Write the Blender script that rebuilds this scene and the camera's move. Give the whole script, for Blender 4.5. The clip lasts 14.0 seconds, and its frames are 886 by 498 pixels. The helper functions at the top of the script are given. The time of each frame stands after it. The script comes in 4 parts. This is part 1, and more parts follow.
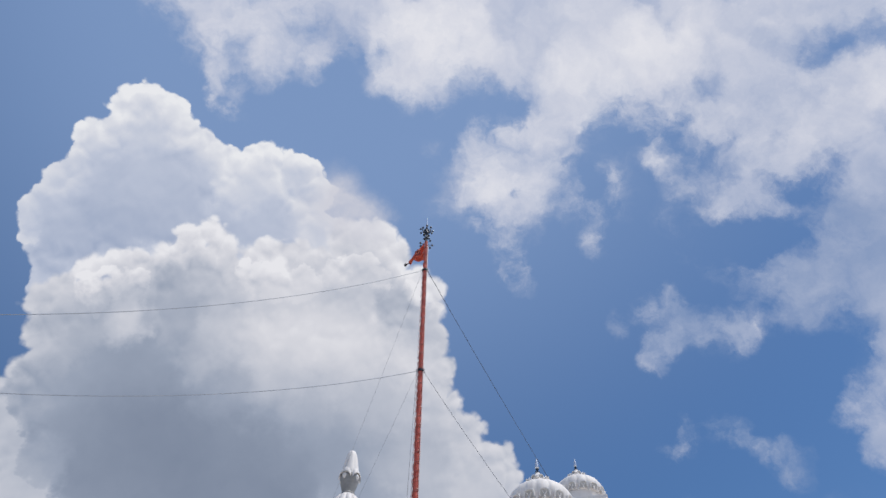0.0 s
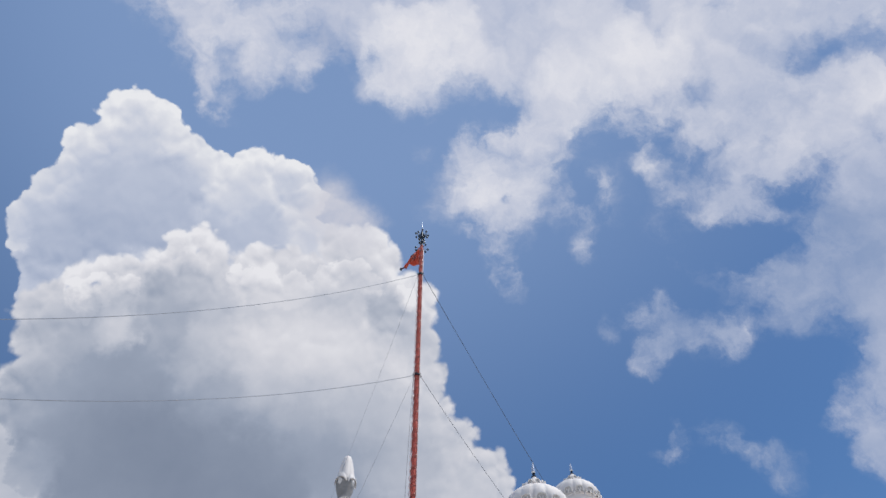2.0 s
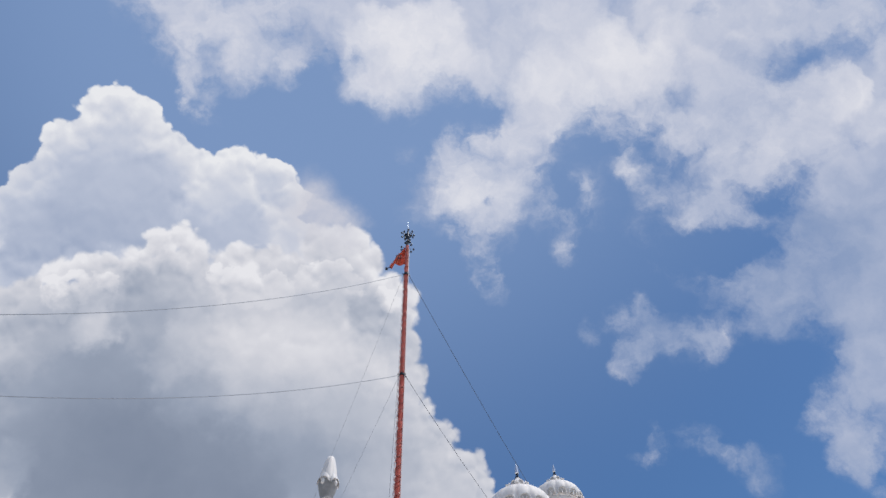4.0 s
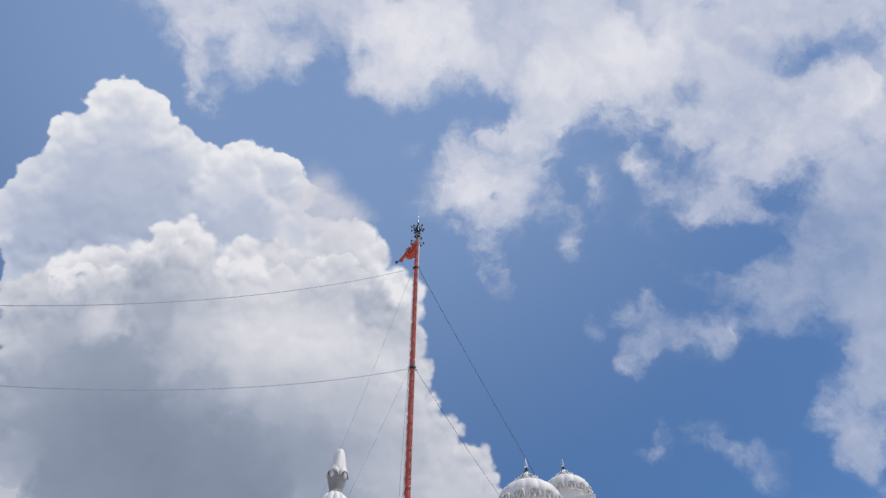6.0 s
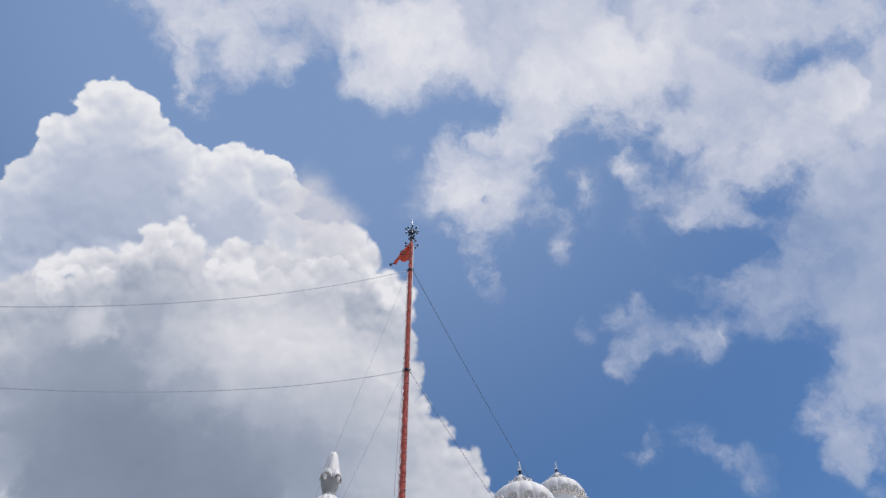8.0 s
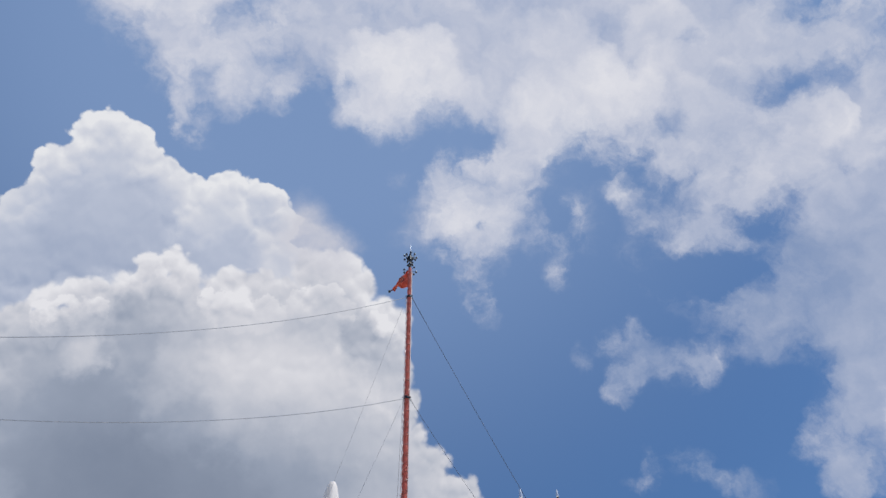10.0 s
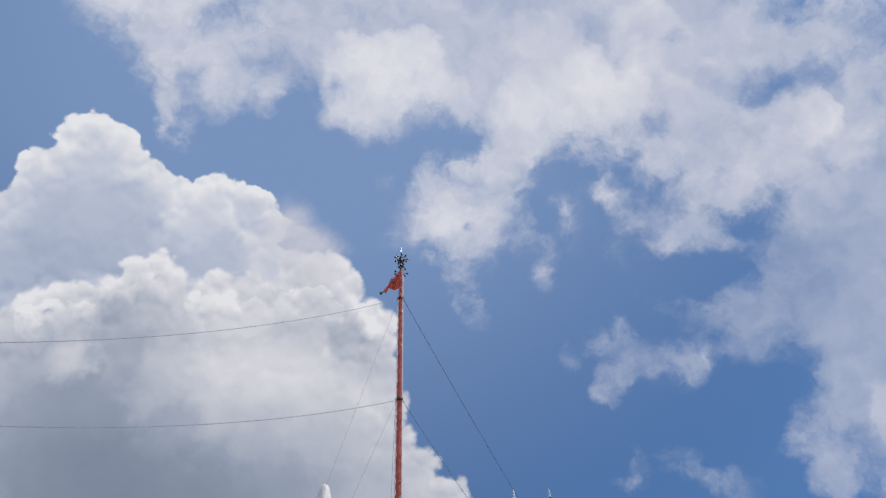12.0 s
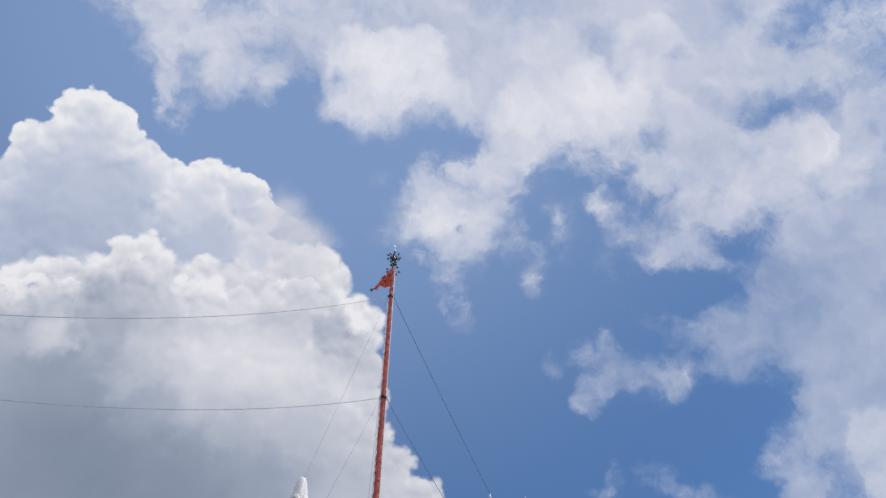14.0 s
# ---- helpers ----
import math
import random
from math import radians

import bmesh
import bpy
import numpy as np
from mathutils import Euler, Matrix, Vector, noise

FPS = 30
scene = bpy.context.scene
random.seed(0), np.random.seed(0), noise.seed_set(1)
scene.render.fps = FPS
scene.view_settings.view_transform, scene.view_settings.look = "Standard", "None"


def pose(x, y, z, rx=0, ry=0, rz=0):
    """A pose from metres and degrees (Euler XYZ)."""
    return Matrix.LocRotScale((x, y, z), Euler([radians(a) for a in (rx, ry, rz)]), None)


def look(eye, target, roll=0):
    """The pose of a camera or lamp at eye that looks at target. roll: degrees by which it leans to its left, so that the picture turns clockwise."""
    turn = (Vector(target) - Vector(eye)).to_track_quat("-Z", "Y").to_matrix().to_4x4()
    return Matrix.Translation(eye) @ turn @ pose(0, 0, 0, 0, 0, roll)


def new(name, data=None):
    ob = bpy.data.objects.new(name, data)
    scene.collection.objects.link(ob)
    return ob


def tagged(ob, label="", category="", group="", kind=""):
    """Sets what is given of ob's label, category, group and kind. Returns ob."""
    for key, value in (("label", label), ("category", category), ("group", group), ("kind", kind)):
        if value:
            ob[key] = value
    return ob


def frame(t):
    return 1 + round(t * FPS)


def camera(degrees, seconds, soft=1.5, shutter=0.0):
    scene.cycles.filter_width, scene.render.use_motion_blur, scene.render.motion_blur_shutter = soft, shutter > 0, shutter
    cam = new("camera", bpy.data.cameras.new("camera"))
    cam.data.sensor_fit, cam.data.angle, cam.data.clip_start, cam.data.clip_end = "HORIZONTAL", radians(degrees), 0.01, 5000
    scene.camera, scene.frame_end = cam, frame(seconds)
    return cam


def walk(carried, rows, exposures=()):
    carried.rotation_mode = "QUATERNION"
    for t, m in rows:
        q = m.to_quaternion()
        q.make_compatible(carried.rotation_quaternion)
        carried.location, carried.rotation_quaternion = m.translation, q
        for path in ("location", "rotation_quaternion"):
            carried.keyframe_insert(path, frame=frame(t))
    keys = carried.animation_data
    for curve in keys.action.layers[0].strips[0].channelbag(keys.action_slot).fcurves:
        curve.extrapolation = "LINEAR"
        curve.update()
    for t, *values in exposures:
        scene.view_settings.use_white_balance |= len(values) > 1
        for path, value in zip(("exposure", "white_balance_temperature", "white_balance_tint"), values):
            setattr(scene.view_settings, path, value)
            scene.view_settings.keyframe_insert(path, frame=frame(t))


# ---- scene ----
cam = camera(60.2, 14.0)

# seconds, x, y, yaw, pitch, roll
PATH = [
    (0.0, -0.000, 0.000, -0.03, 50.03, 0.96),
    (0.5, -0.043, 0.024, 0.03, 50.13, 0.66),
    (1.0, -0.086, 0.047, 0.20, 50.42, 0.34),
    (1.5, -0.128, 0.069, -0.07, 50.35, 0.54),
    (2.0, -0.170, 0.090, -1.02, 50.46, 0.07),
    (2.5, -0.212, 0.110, -1.88, 50.59, -0.33),
    (5.0, -0.412, 0.192, -3.40, 50.46, -1.03),
    (5.5, -0.450, 0.205, -3.42, 50.13, -0.99),
    (6.0, -0.489, 0.217, -2.41, 50.16, -0.11),
    (6.5, -0.526, 0.228, -3.01, 50.47, -0.37),
    (7.0, -0.563, 0.238, -3.19, 50.39, -0.53),
    (7.5, -0.600, 0.247, -3.47, 50.35, -0.88),
    (8.0, -0.636, 0.254, -3.50, 50.38, -0.77),
    (8.5, -0.672, 0.261, -3.48, 51.82, -1.12),
    (8.7, -0.687, 0.263, -3.92, 52.12, -1.94),
    (10.8, -0.831, 0.277, -4.82, 52.43, -1.14),
    (11.0, -0.844, 0.277, -5.82, 52.44, -0.74),
    (11.5, -0.878, 0.277, -7.79, 52.24, -1.26),
    (11.7, -0.891, 0.276, -7.09, 52.07, -1.38),
    (12.0, -0.910, 0.275, -5.65, 52.42, -3.37),
    (12.3, -0.929, 0.274, -6.86, 52.21, -8.74),
    (12.5, -0.942, 0.273, -6.92, 51.45, -12.55),
    (13.0, -0.974, 0.270, -7.35, 50.65, -20.98),
    (13.5, -1.005, 0.265, -8.00, 51.23, -11.68),
    (14.0, -1.036, 0.259, -6.81, 52.45, -0.42),
]


def stand(x, y, yaw, pitch, roll):
    """The pose of the carried camera, 1.6 m above the ground."""
    return pose(x, y, 1.6, 90 + pitch, 0, yaw) @ pose(0, 0, 0, 0, 0, roll)


walk(cam, [(t, stand(x, y, yaw, pitch, roll)) for t, x, y, yaw, pitch, roll in PATH],
     exposures=[(0.0, -0.03), (8.5, -0.03), (11.0, -0.10), (12.4, -0.10), (12.8, -0.04), (13.6, -0.05), (14.0, 0.0)])

# ---- sky, clouds and sun ----
SUN_AZIMUTH, SUN_ELEVATION = 100.0, 64.0      # clockwise from +y, degrees
# Each puff: azimuth, elevation, radius in degrees; a fourth number is its strength or tone.
TOWER_BACK_A = [
    (-37.8, 54.3, 1.76), (-35.0, 54.9, 1.27), (-39.7, 53.2, 1.15), (-40.6, 50.8, 1.14), (-40.2, 49.9, 1.21), (-40.5, 46.9, 1.47),
    (-40.9, 45.3, 1.31), (-30.4, 53.5, 1.38), (-27.2, 53.5, 1.09), (-22.5, 53.7, 2.16), (-18.7, 53.6, 2.11), (-16.6, 52.9, 1.80),
    (-33.5, 48.4, 5.20), (-21.7, 49.2, 4.40),
]
TOWER_BACK_B = [
    (-37.8, 44.5, 3.35), (-29.5, 51.5, 2.88), (-12.0, 49.4, 1.70), (-35.8, 52.2, 2.77), (-37.2, 41.7, 1.67), (-38.7, 51.8, 1.45),
    (-32.8, 53.5, 1.59), (-23.3, 51.6, 2.39), (-23.9, 45.3, 5.47), (-10.7, 46.4, 4.35), (-35.3, 40.4, 2.45), (-5.6, 45.2, 3.13),
    (-25.5, 53.0, 1.42), (-14.6, 49.9, 1.85),
]
TOWER_BACK = TOWER_BACK_A + TOWER_BACK_B
TOWER_FRONT_A = [
    (-35.8, 40.8, 1.26), (-36.5, 39.4, 1.37), (-34.4, 42.6, 1.25), (-32.1, 43.7, 1.40), (-30.2, 44.0, 1.12), (-28.9, 45.5, 1.21),
    (-27.3, 47.1, 1.39), (-25.9, 48.1, 1.33), (-24.1, 47.3, 1.34), (-20.6, 47.1, 1.28), (-18.7, 47.6, 1.53), (-16.4, 48.0, 1.30),
    (-13.5, 47.5, 1.98), (-9.0, 49.5, 2.59),
]
TOWER_FRONT_B = [
    (-10.8, 50.1, 1.87), (-7.3, 50.7, 1.59), (-5.7, 49.2, 1.47), (-2.9, 47.3, 1.60), (-1.3, 46.9, 1.35), (-0.8, 45.4, 1.09),
    (-0.3, 43.2, 0.84), (-0.8, 42.5, 1.17), (0.2, 41.3, 1.25), (1.2, 39.1, 0.82), (2.9, 36.8, 1.14), (5.3, 34.9, 1.12),
    (5.3, 33.1, 1.86),
]
TOWER_FRONT = TOWER_FRONT_A + TOWER_FRONT_B
TOWER_BODY_A = [
    (-24.0, 42.2, 4.89), (-13.4, 42.7, 6.01), (-7.7, 39.2, 6.01), (-16.3, 35.7, 7.54), (-29.6, 38.9, 4.60), (-32.5, 35.3, 2.81),
    (-25.7, 33.3, 6.23), (-30.0, 29.3, 2.20), (-1.4, 34.9, 4.36), (-14.0, 28.6, 9.28), (1.3, 29.7, 6.09), (-24.7, 25.5, 6.33),
    (-7.5, 46.7, 3.09), (-3.2, 44.5, 1.63), (-32.5, 39.6, 2.07), (3.1, 33.8, 2.18), (-35.5, 37.6, 1.47), (-34.8, 32.5, 2.47),
    (-32.0, 29.4, 3.41),
]
TOWER_BODY_B = [
    (-35.2, 34.9, 1.27), (2.4, 36.5, 0.89), (4.0, 34.9, 1.36), (-34.4, 39.1, 2.09), (-33.1, 40.8, 1.79), (-30.8, 42.0, 1.84),
    (-28.2, 43.4, 1.89), (-25.6, 45.2, 1.93), (-23.3, 45.8, 1.77), (-18.8, 45.5, 2.01), (-5.2, 46.0, 2.51), (-2.6, 44.9, 1.68),
    (-2.4, 42.8, 2.50), (-0.8, 40.0, 1.73), (-0.1, 37.8, 1.88), (2.2, 35.6, 1.69), (-8.5, 47.4, 2.09), (-15.3, 45.7, 2.44),
]
TOWER_BODY = TOWER_BODY_A + TOWER_BODY_B
LOBE_FRONT = [
    (-23.2, 37.3, 1.12), (-22.0, 39.0, 1.53), (-21.1, 41.1, 1.48), (-19.2, 41.7, 1.58), (-16.5, 42.6, 2.08), (-12.7, 41.9, 2.03),
    (-9.5, 42.6, 1.85), (-6.3, 42.1, 1.73), (-3.5, 41.4, 1.49), (-2.0, 40.3, 1.24), (-17.3, 38.7, 2.74), (-12.0, 38.3, 3.19),
    (-6.9, 38.9, 3.05), (-19.4, 37.6, 1.92), (-3.6, 38.3, 2.44),
]
HEADS = [
    (-33.6, 41.6, 1.22), (-32.1, 42.4, 1.09), (-30.2, 42.8, 0.96), (-20.2, 45.6, 1.36), (-17.7, 45.9, 1.61), (-14.7, 46.5, 1.47),
    (-11.3, 47.5, 1.66), (-8.7, 47.7, 1.50), (-7.0, 46.6, 0.84), (-2.8, 46.8, 1.26),
]
HAZE = [
    (-14.5, 53.3, 1.85, 0.45), (-12.2, 52.5, 1.87, 0.60), (-9.6, 51.8, 1.67, 0.55), (-14.8, 51.3, 2.06, 0.35), (-7.8, 51.5, 1.17, 0.35),
]
CALM_BASE = [
    (-30.1, 36.9, 5.33, 0.75), (-20.5, 34.2, 8.18, 1.00), (-8.7, 35.1, 7.89, 1.00), (-9.4, 41.1, 4.49, 0.35), (-27.3, 30.0, 6.10, 1.00), (-18.1, 41.1, 3.55, 0.20),
]
TONE_FRONT_A = [
    (-36.0, 40.1, 1.39, 0.63), (-34.6, 42.3, 1.25, 0.86), (-32.2, 43.8, 1.47, 0.91), (-30.1, 44.3, 1.12, 0.82), (-28.8, 45.8, 1.33, 0.91), (-26.1, 48.1, 1.56, 0.96),
    (-24.1, 46.9, 1.37, 0.78), (-25.6, 45.2, 1.74, 0.54), (-27.4, 43.5, 1.71, 0.47), (-30.6, 42.5, 1.48, 0.61), (-32.4, 40.6, 1.44, 0.43), (-33.9, 38.4, 1.74, 0.41),
    (-34.5, 36.6, 1.36, 0.50), (-29.7, 40.3, 1.28, 0.68), (-28.4, 40.7, 0.93, 0.72), (-25.9, 41.8, 1.71, 0.39), (-29.3, 37.9, 2.16, 0.24), (-31.5, 36.1, 2.09, 0.28),
    (-26.0, 38.1, 2.22, 0.24), (-32.6, 34.2, 2.03, 0.28), (-27.6, 34.8, 2.85, 0.14), (-30.0, 31.9, 2.03, 0.21), (-30.7, 30.2, 1.32, 0.41), (-27.1, 31.2, 2.41, 0.12),
]
TONE_FRONT_B = [
    (-23.4, 33.6, 2.90, 0.07), (-19.4, 35.2, 2.64, 0.15), (-21.4, 31.0, 2.86, 0.06), (-15.2, 32.4, 3.01, 0.09), (-20.4, 37.7, 1.91, 0.37), (-22.6, 39.3, 1.53, 0.44),
    (-20.1, 40.7, 1.76, 0.61), (-16.9, 42.1, 2.00, 0.78), (-13.1, 42.3, 2.03, 0.82), (-15.2, 40.3, 1.99, 0.68), (-10.1, 41.4, 2.45, 0.78), (-6.3, 41.8, 2.06, 0.74),
    (-2.8, 41.2, 1.65, 0.78), (-16.0, 38.1, 2.35, 0.44), (-10.9, 38.1, 2.80, 0.44), (-12.2, 35.1, 2.73, 0.21), (-8.3, 35.5, 2.38, 0.29), (-5.8, 38.5, 2.44, 0.51),
    (-3.9, 36.2, 2.41, 0.46), (-1.5, 37.9, 2.04, 0.57), (-6.0, 33.4, 2.35, 0.29), (-1.7, 33.6, 1.98, 0.51), (1.7, 37.2, 1.63, 0.64), (3.7, 34.0, 2.39, 0.64),
]
TONE_FRONT_C = [
    (-20.7, 47.3, 1.40, 0.82), (-18.1, 48.2, 1.62, 0.86), (-21.1, 45.5, 1.59, 0.78), (-17.7, 45.7, 1.82, 0.82), (-14.4, 46.7, 1.84, 0.78), (-21.2, 43.3, 1.77, 0.54),
    (-17.6, 44.1, 1.61, 0.68), (-13.8, 48.5, 2.06, 0.75), (-11.7, 50.1, 1.87, 0.78), (-8.7, 51.2, 1.88, 0.91), (-6.4, 49.7, 1.68, 0.86), (-8.7, 48.3, 1.88, 0.72),
    (-11.3, 46.3, 1.86, 0.61), (-8.7, 45.7, 1.04, 0.64), (-10.2, 44.3, 1.24, 0.75), (-7.1, 46.7, 1.04, 0.78), (-3.6, 47.8, 1.47, 0.91), (-1.0, 46.7, 1.26, 0.85),
    (-4.4, 44.8, 1.88, 0.48), (-1.9, 43.7, 1.46, 0.55), (-0.7, 42.1, 1.04, 0.64), (-5.2, 46.4, 1.26, 0.51),
]
TONE_FRONT = TONE_FRONT_A + TONE_FRONT_B + TONE_FRONT_C
TONE_BACK_A = [
    (-39.1, 55.3, 1.64, 0.89), (-40.5, 53.3, 1.07, 0.81), (-35.5, 55.3, 1.49, 0.81), (-41.4, 51.0, 1.06, 0.78), (-39.1, 50.6, 1.44, 0.59), (-40.7, 47.2, 1.40, 0.61),
    (-41.1, 45.2, 1.37, 0.55), (-36.5, 52.6, 1.84, 0.66), (-31.2, 53.6, 1.53, 0.78), (-28.1, 53.2, 1.55, 0.78), (-23.5, 54.8, 1.59, 0.86), (-19.2, 54.9, 1.42, 0.83),
    (-15.1, 53.9, 1.23, 0.83), (-22.2, 52.5, 1.60, 0.66), (-18.7, 52.4, 2.03, 0.60),
]
TONE_BACK_B = [
    (-24.3, 51.6, 1.58, 0.69), (-34.6, 49.8, 2.22, 0.48), (-30.6, 50.3, 1.91, 0.45), (-37.7, 47.7, 1.79, 0.44), (-38.8, 45.0, 1.75, 0.42), (-34.7, 46.2, 1.82, 0.36),
    (-30.6, 47.6, 1.51, 0.38), (-24.7, 48.9, 1.97, 0.43), (-20.1, 50.0, 1.81, 0.48), (-14.8, 51.3, 1.85, 0.66), (-37.2, 43.0, 1.75, 0.36), (-35.8, 44.0, 1.43, 0.34),
    (-38.0, 41.4, 1.38, 0.34), (-12.4, 52.1, 1.45, 0.74), (-30.1, 52.2, 1.54, 0.60),
]
TONE_BACK = TONE_BACK_A + TONE_BACK_B
VEIL_A = [
    (-37.2, 62.0, 1.84, 0.80), (-31.7, 62.8, 2.26, 0.80), (-27.0, 62.7, 2.31, 0.80), (-22.3, 62.4, 1.77, 0.70), (-27.3, 60.0, 1.36, 0.60), (-32.6, 59.4, 1.32, 0.85),
    (-30.2, 57.9, 1.31, 1.00), (-29.9, 56.5, 1.00, 0.90), (-27.6, 56.9, 0.86, 0.40), (-36.5, 59.9, 1.11, 0.35), (-18.4, 64.7, 1.96, 0.60), (-14.8, 63.6, 1.20, 0.40),
    (-15.7, 66.7, 1.95, 0.80), (-9.3, 66.1, 2.18, 1.00), (-7.3, 63.5, 2.02, 1.00), (-4.3, 62.0, 1.64, 0.90), (-1.1, 65.4, 2.81, 1.00), (1.0, 62.6, 1.84, 0.80),
    (6.9, 66.1, 3.20, 1.00), (14.8, 65.7, 3.58, 1.00), (7.4, 63.3, 1.63, 0.80), (22.3, 64.9, 2.76, 1.00), (16.2, 62.4, 2.43, 1.00),
]
VEIL_B = [
    (20.9, 61.0, 2.42, 1.00), (18.2, 58.8, 1.84, 0.80), (15.3, 60.0, 1.85, 0.80), (-9.5, 61.7, 1.14, 0.80), (6.2, 60.9, 1.65, 0.35), (11.4, 60.9, 1.44, 0.35),
    (9.7, 56.6, 3.01, 1.00), (13.8, 57.6, 2.07, 0.80), (5.1, 57.2, 1.68, 0.60), (7.1, 54.2, 2.11, 0.95), (11.4, 54.0, 1.89, 0.90), (8.9, 52.0, 1.69, 0.70),
    (4.2, 53.0, 1.35, 0.50), (7.4, 50.8, 1.18, 0.55), (2.0, 54.3, 1.35, 0.40), (3.9, 54.7, 1.27, 0.40), (-1.1, 57.2, 1.26, 0.30), (0.2, 55.6, 1.05, 0.30),
    (-0.1, 53.4, 1.06, 0.40), (14.9, 53.7, 1.04, 0.40), (15.8, 51.9, 1.17, 0.42), (16.9, 50.0, 1.08, 0.25), (18.4, 51.6, 1.04, 0.25),
]
VEIL_C = [
    (20.5, 53.4, 1.03, 0.10), (20.5, 51.7, 1.03, 0.15), (7.8, 49.1, 0.93, 0.85), (8.2, 47.8, 0.93, 0.80), (9.5, 46.9, 0.76, 0.25), (16.8, 48.8, 1.04, 0.25),
    (27.6, 61.9, 2.17, 1.00), (32.8, 60.8, 2.33, 1.00), (35.9, 62.2, 1.52, 0.80), (32.6, 63.4, 1.54, 0.60), (29.6, 65.4, 1.54, 0.70), (40.5, 62.2, 2.61, 0.85),
    (39.4, 58.9, 2.64, 1.00), (45.3, 59.0, 2.55, 1.00), (50.2, 57.8, 2.11, 0.90), (28.7, 58.7, 2.38, 1.00), (35.9, 57.8, 2.31, 0.90), (32.3, 55.2, 1.96, 0.85),
    (26.5, 54.0, 1.13, 0.85), (27.3, 53.0, 0.88, 0.60), (39.1, 55.4, 2.27, 1.00), (43.3, 55.2, 1.84, 0.90), (39.9, 52.4, 2.25, 0.95),
]
VEIL_D = [
    (35.0, 54.0, 1.74, 0.80), (34.0, 51.7, 1.94, 0.70), (36.6, 50.0, 2.10, 0.75), (34.6, 48.9, 1.54, 0.60), (29.2, 51.6, 1.39, 0.45), (31.9, 49.6, 1.37, 0.50),
    (45.3, 52.5, 2.16, 1.00), (49.8, 51.7, 2.08, 1.00), (51.8, 49.6, 1.69, 0.95), (43.1, 50.2, 2.19, 0.95), (46.9, 49.0, 2.11, 1.00), (49.3, 47.3, 1.70, 0.90),
    (40.8, 48.9, 1.66, 0.70), (44.4, 46.9, 2.13, 0.90), (46.6, 45.0, 2.41, 1.00), (40.4, 45.5, 1.64, 0.70), (42.1, 43.5, 2.49, 1.00), (44.6, 42.0, 2.06, 1.00),
    (37.0, 47.2, 1.13, 0.40), (53.7, 56.4, 1.54, 0.80), (56.9, 55.0, 1.65, 0.70), (51.9, 53.5, 1.37, 0.70), (54.9, 51.7, 1.32, 0.70),
]
VEIL_E = [
    (34.7, 43.2, 1.88, 0.60), (36.9, 42.1, 2.39, 0.90), (39.6, 40.4, 2.13, 1.00), (33.8, 40.9, 1.57, 0.70), (31.3, 43.6, 1.35, 0.35), (31.2, 40.4, 1.06, 0.40),
    (28.6, 44.9, 1.18, 0.25), (27.1, 46.5, 1.00, 0.20), (29.9, 42.0, 1.15, 0.30), (41.5, 38.7, 1.89, 0.90), (39.7, 36.3, 1.17, 0.95), (38.2, 34.7, 1.30, 0.95),
    (35.9, 34.2, 1.11, 0.80), (34.6, 33.1, 1.11, 0.75), (36.5, 31.8, 1.41, 1.00), (35.0, 30.4, 1.14, 0.70), (35.6, 29.1, 0.82, 0.40), (39.7, 33.4, 1.49, 0.80),
    (21.0, 43.8, 1.05, 0.60), (23.1, 44.2, 1.05, 0.65), (23.1, 42.7, 1.28, 0.60), (25.1, 41.5, 1.50, 0.65), (27.4, 40.6, 1.47, 0.60),
]
VEIL_F = [
    (29.3, 40.7, 1.15, 0.35), (21.8, 41.3, 1.12, 0.65), (20.4, 40.4, 0.96, 0.55), (17.6, 43.1, 0.90, 0.25), (22.0, 35.4, 0.77, 0.35), (23.6, 35.1, 0.91, 0.42),
    (25.3, 34.4, 0.97, 0.42), (26.7, 33.3, 1.03, 0.40), (27.9, 31.9, 1.30, 0.50), (28.5, 30.7, 1.06, 0.40), (19.5, 34.0, 0.85, 0.25), (21.1, 34.5, 0.77, 0.30),
    (20.8, 52.5, 2.47, 0.16), (19.4, 54.4, 1.65, 0.15), (24.0, 56.2, 1.62, 0.28), (27.4, 49.5, 2.00, 0.20), (-46.7, 64.6, 2.36, 0.80), (-40.9, 66.7, 2.79, 0.80),
    (-19.7, 68.8, 2.26, 0.50), (-46.8, 62.2, 1.35, 0.50), (-51.8, 64.9, 1.95, 0.70), (51.7, 43.8, 3.39, 1.00), (46.6, 39.7, 3.45, 1.00),
]
VEIL_G = [
    (42.2, 36.4, 2.79, 1.00), (19.5, 28.6, 1.41, 0.40), (21.3, 29.1, 1.04, 0.40), (17.3, 28.3, 1.30, 0.40), (30.2, 22.1, 1.29, 0.50), (47.0, 36.5, 5.00, 1.00),
    (54.9, 39.8, 6.34, 1.00), (39.9, 67.0, 7.49, 1.00), (-2.4, 75.3, 7.32, 1.00), (-51.6, 71.6, 5.84, 0.80), (41.0, 28.3, 3.85, 1.00), (-36.8, 66.6, 5.81, 0.70),
    (-7.3, 72.0, 7.56, 0.90), (28.5, 69.6, 6.39, 0.80), (51.9, 63.4, 6.96, 0.80), (52.9, 43.9, 6.41, 0.90), (45.1, 34.4, 5.40, 0.90), (58.1, 52.1, 4.83, 0.80),
    (-49.5, 65.6, 3.73, 0.60), (-42.2, 62.9, 2.85, 0.45), (19.4, 28.4, 2.18, 0.50), (29.9, 23.9, 3.86, 0.60),
]
VEIL = VEIL_A + VEIL_B + VEIL_C + VEIL_D + VEIL_E + VEIL_F + VEIL_G
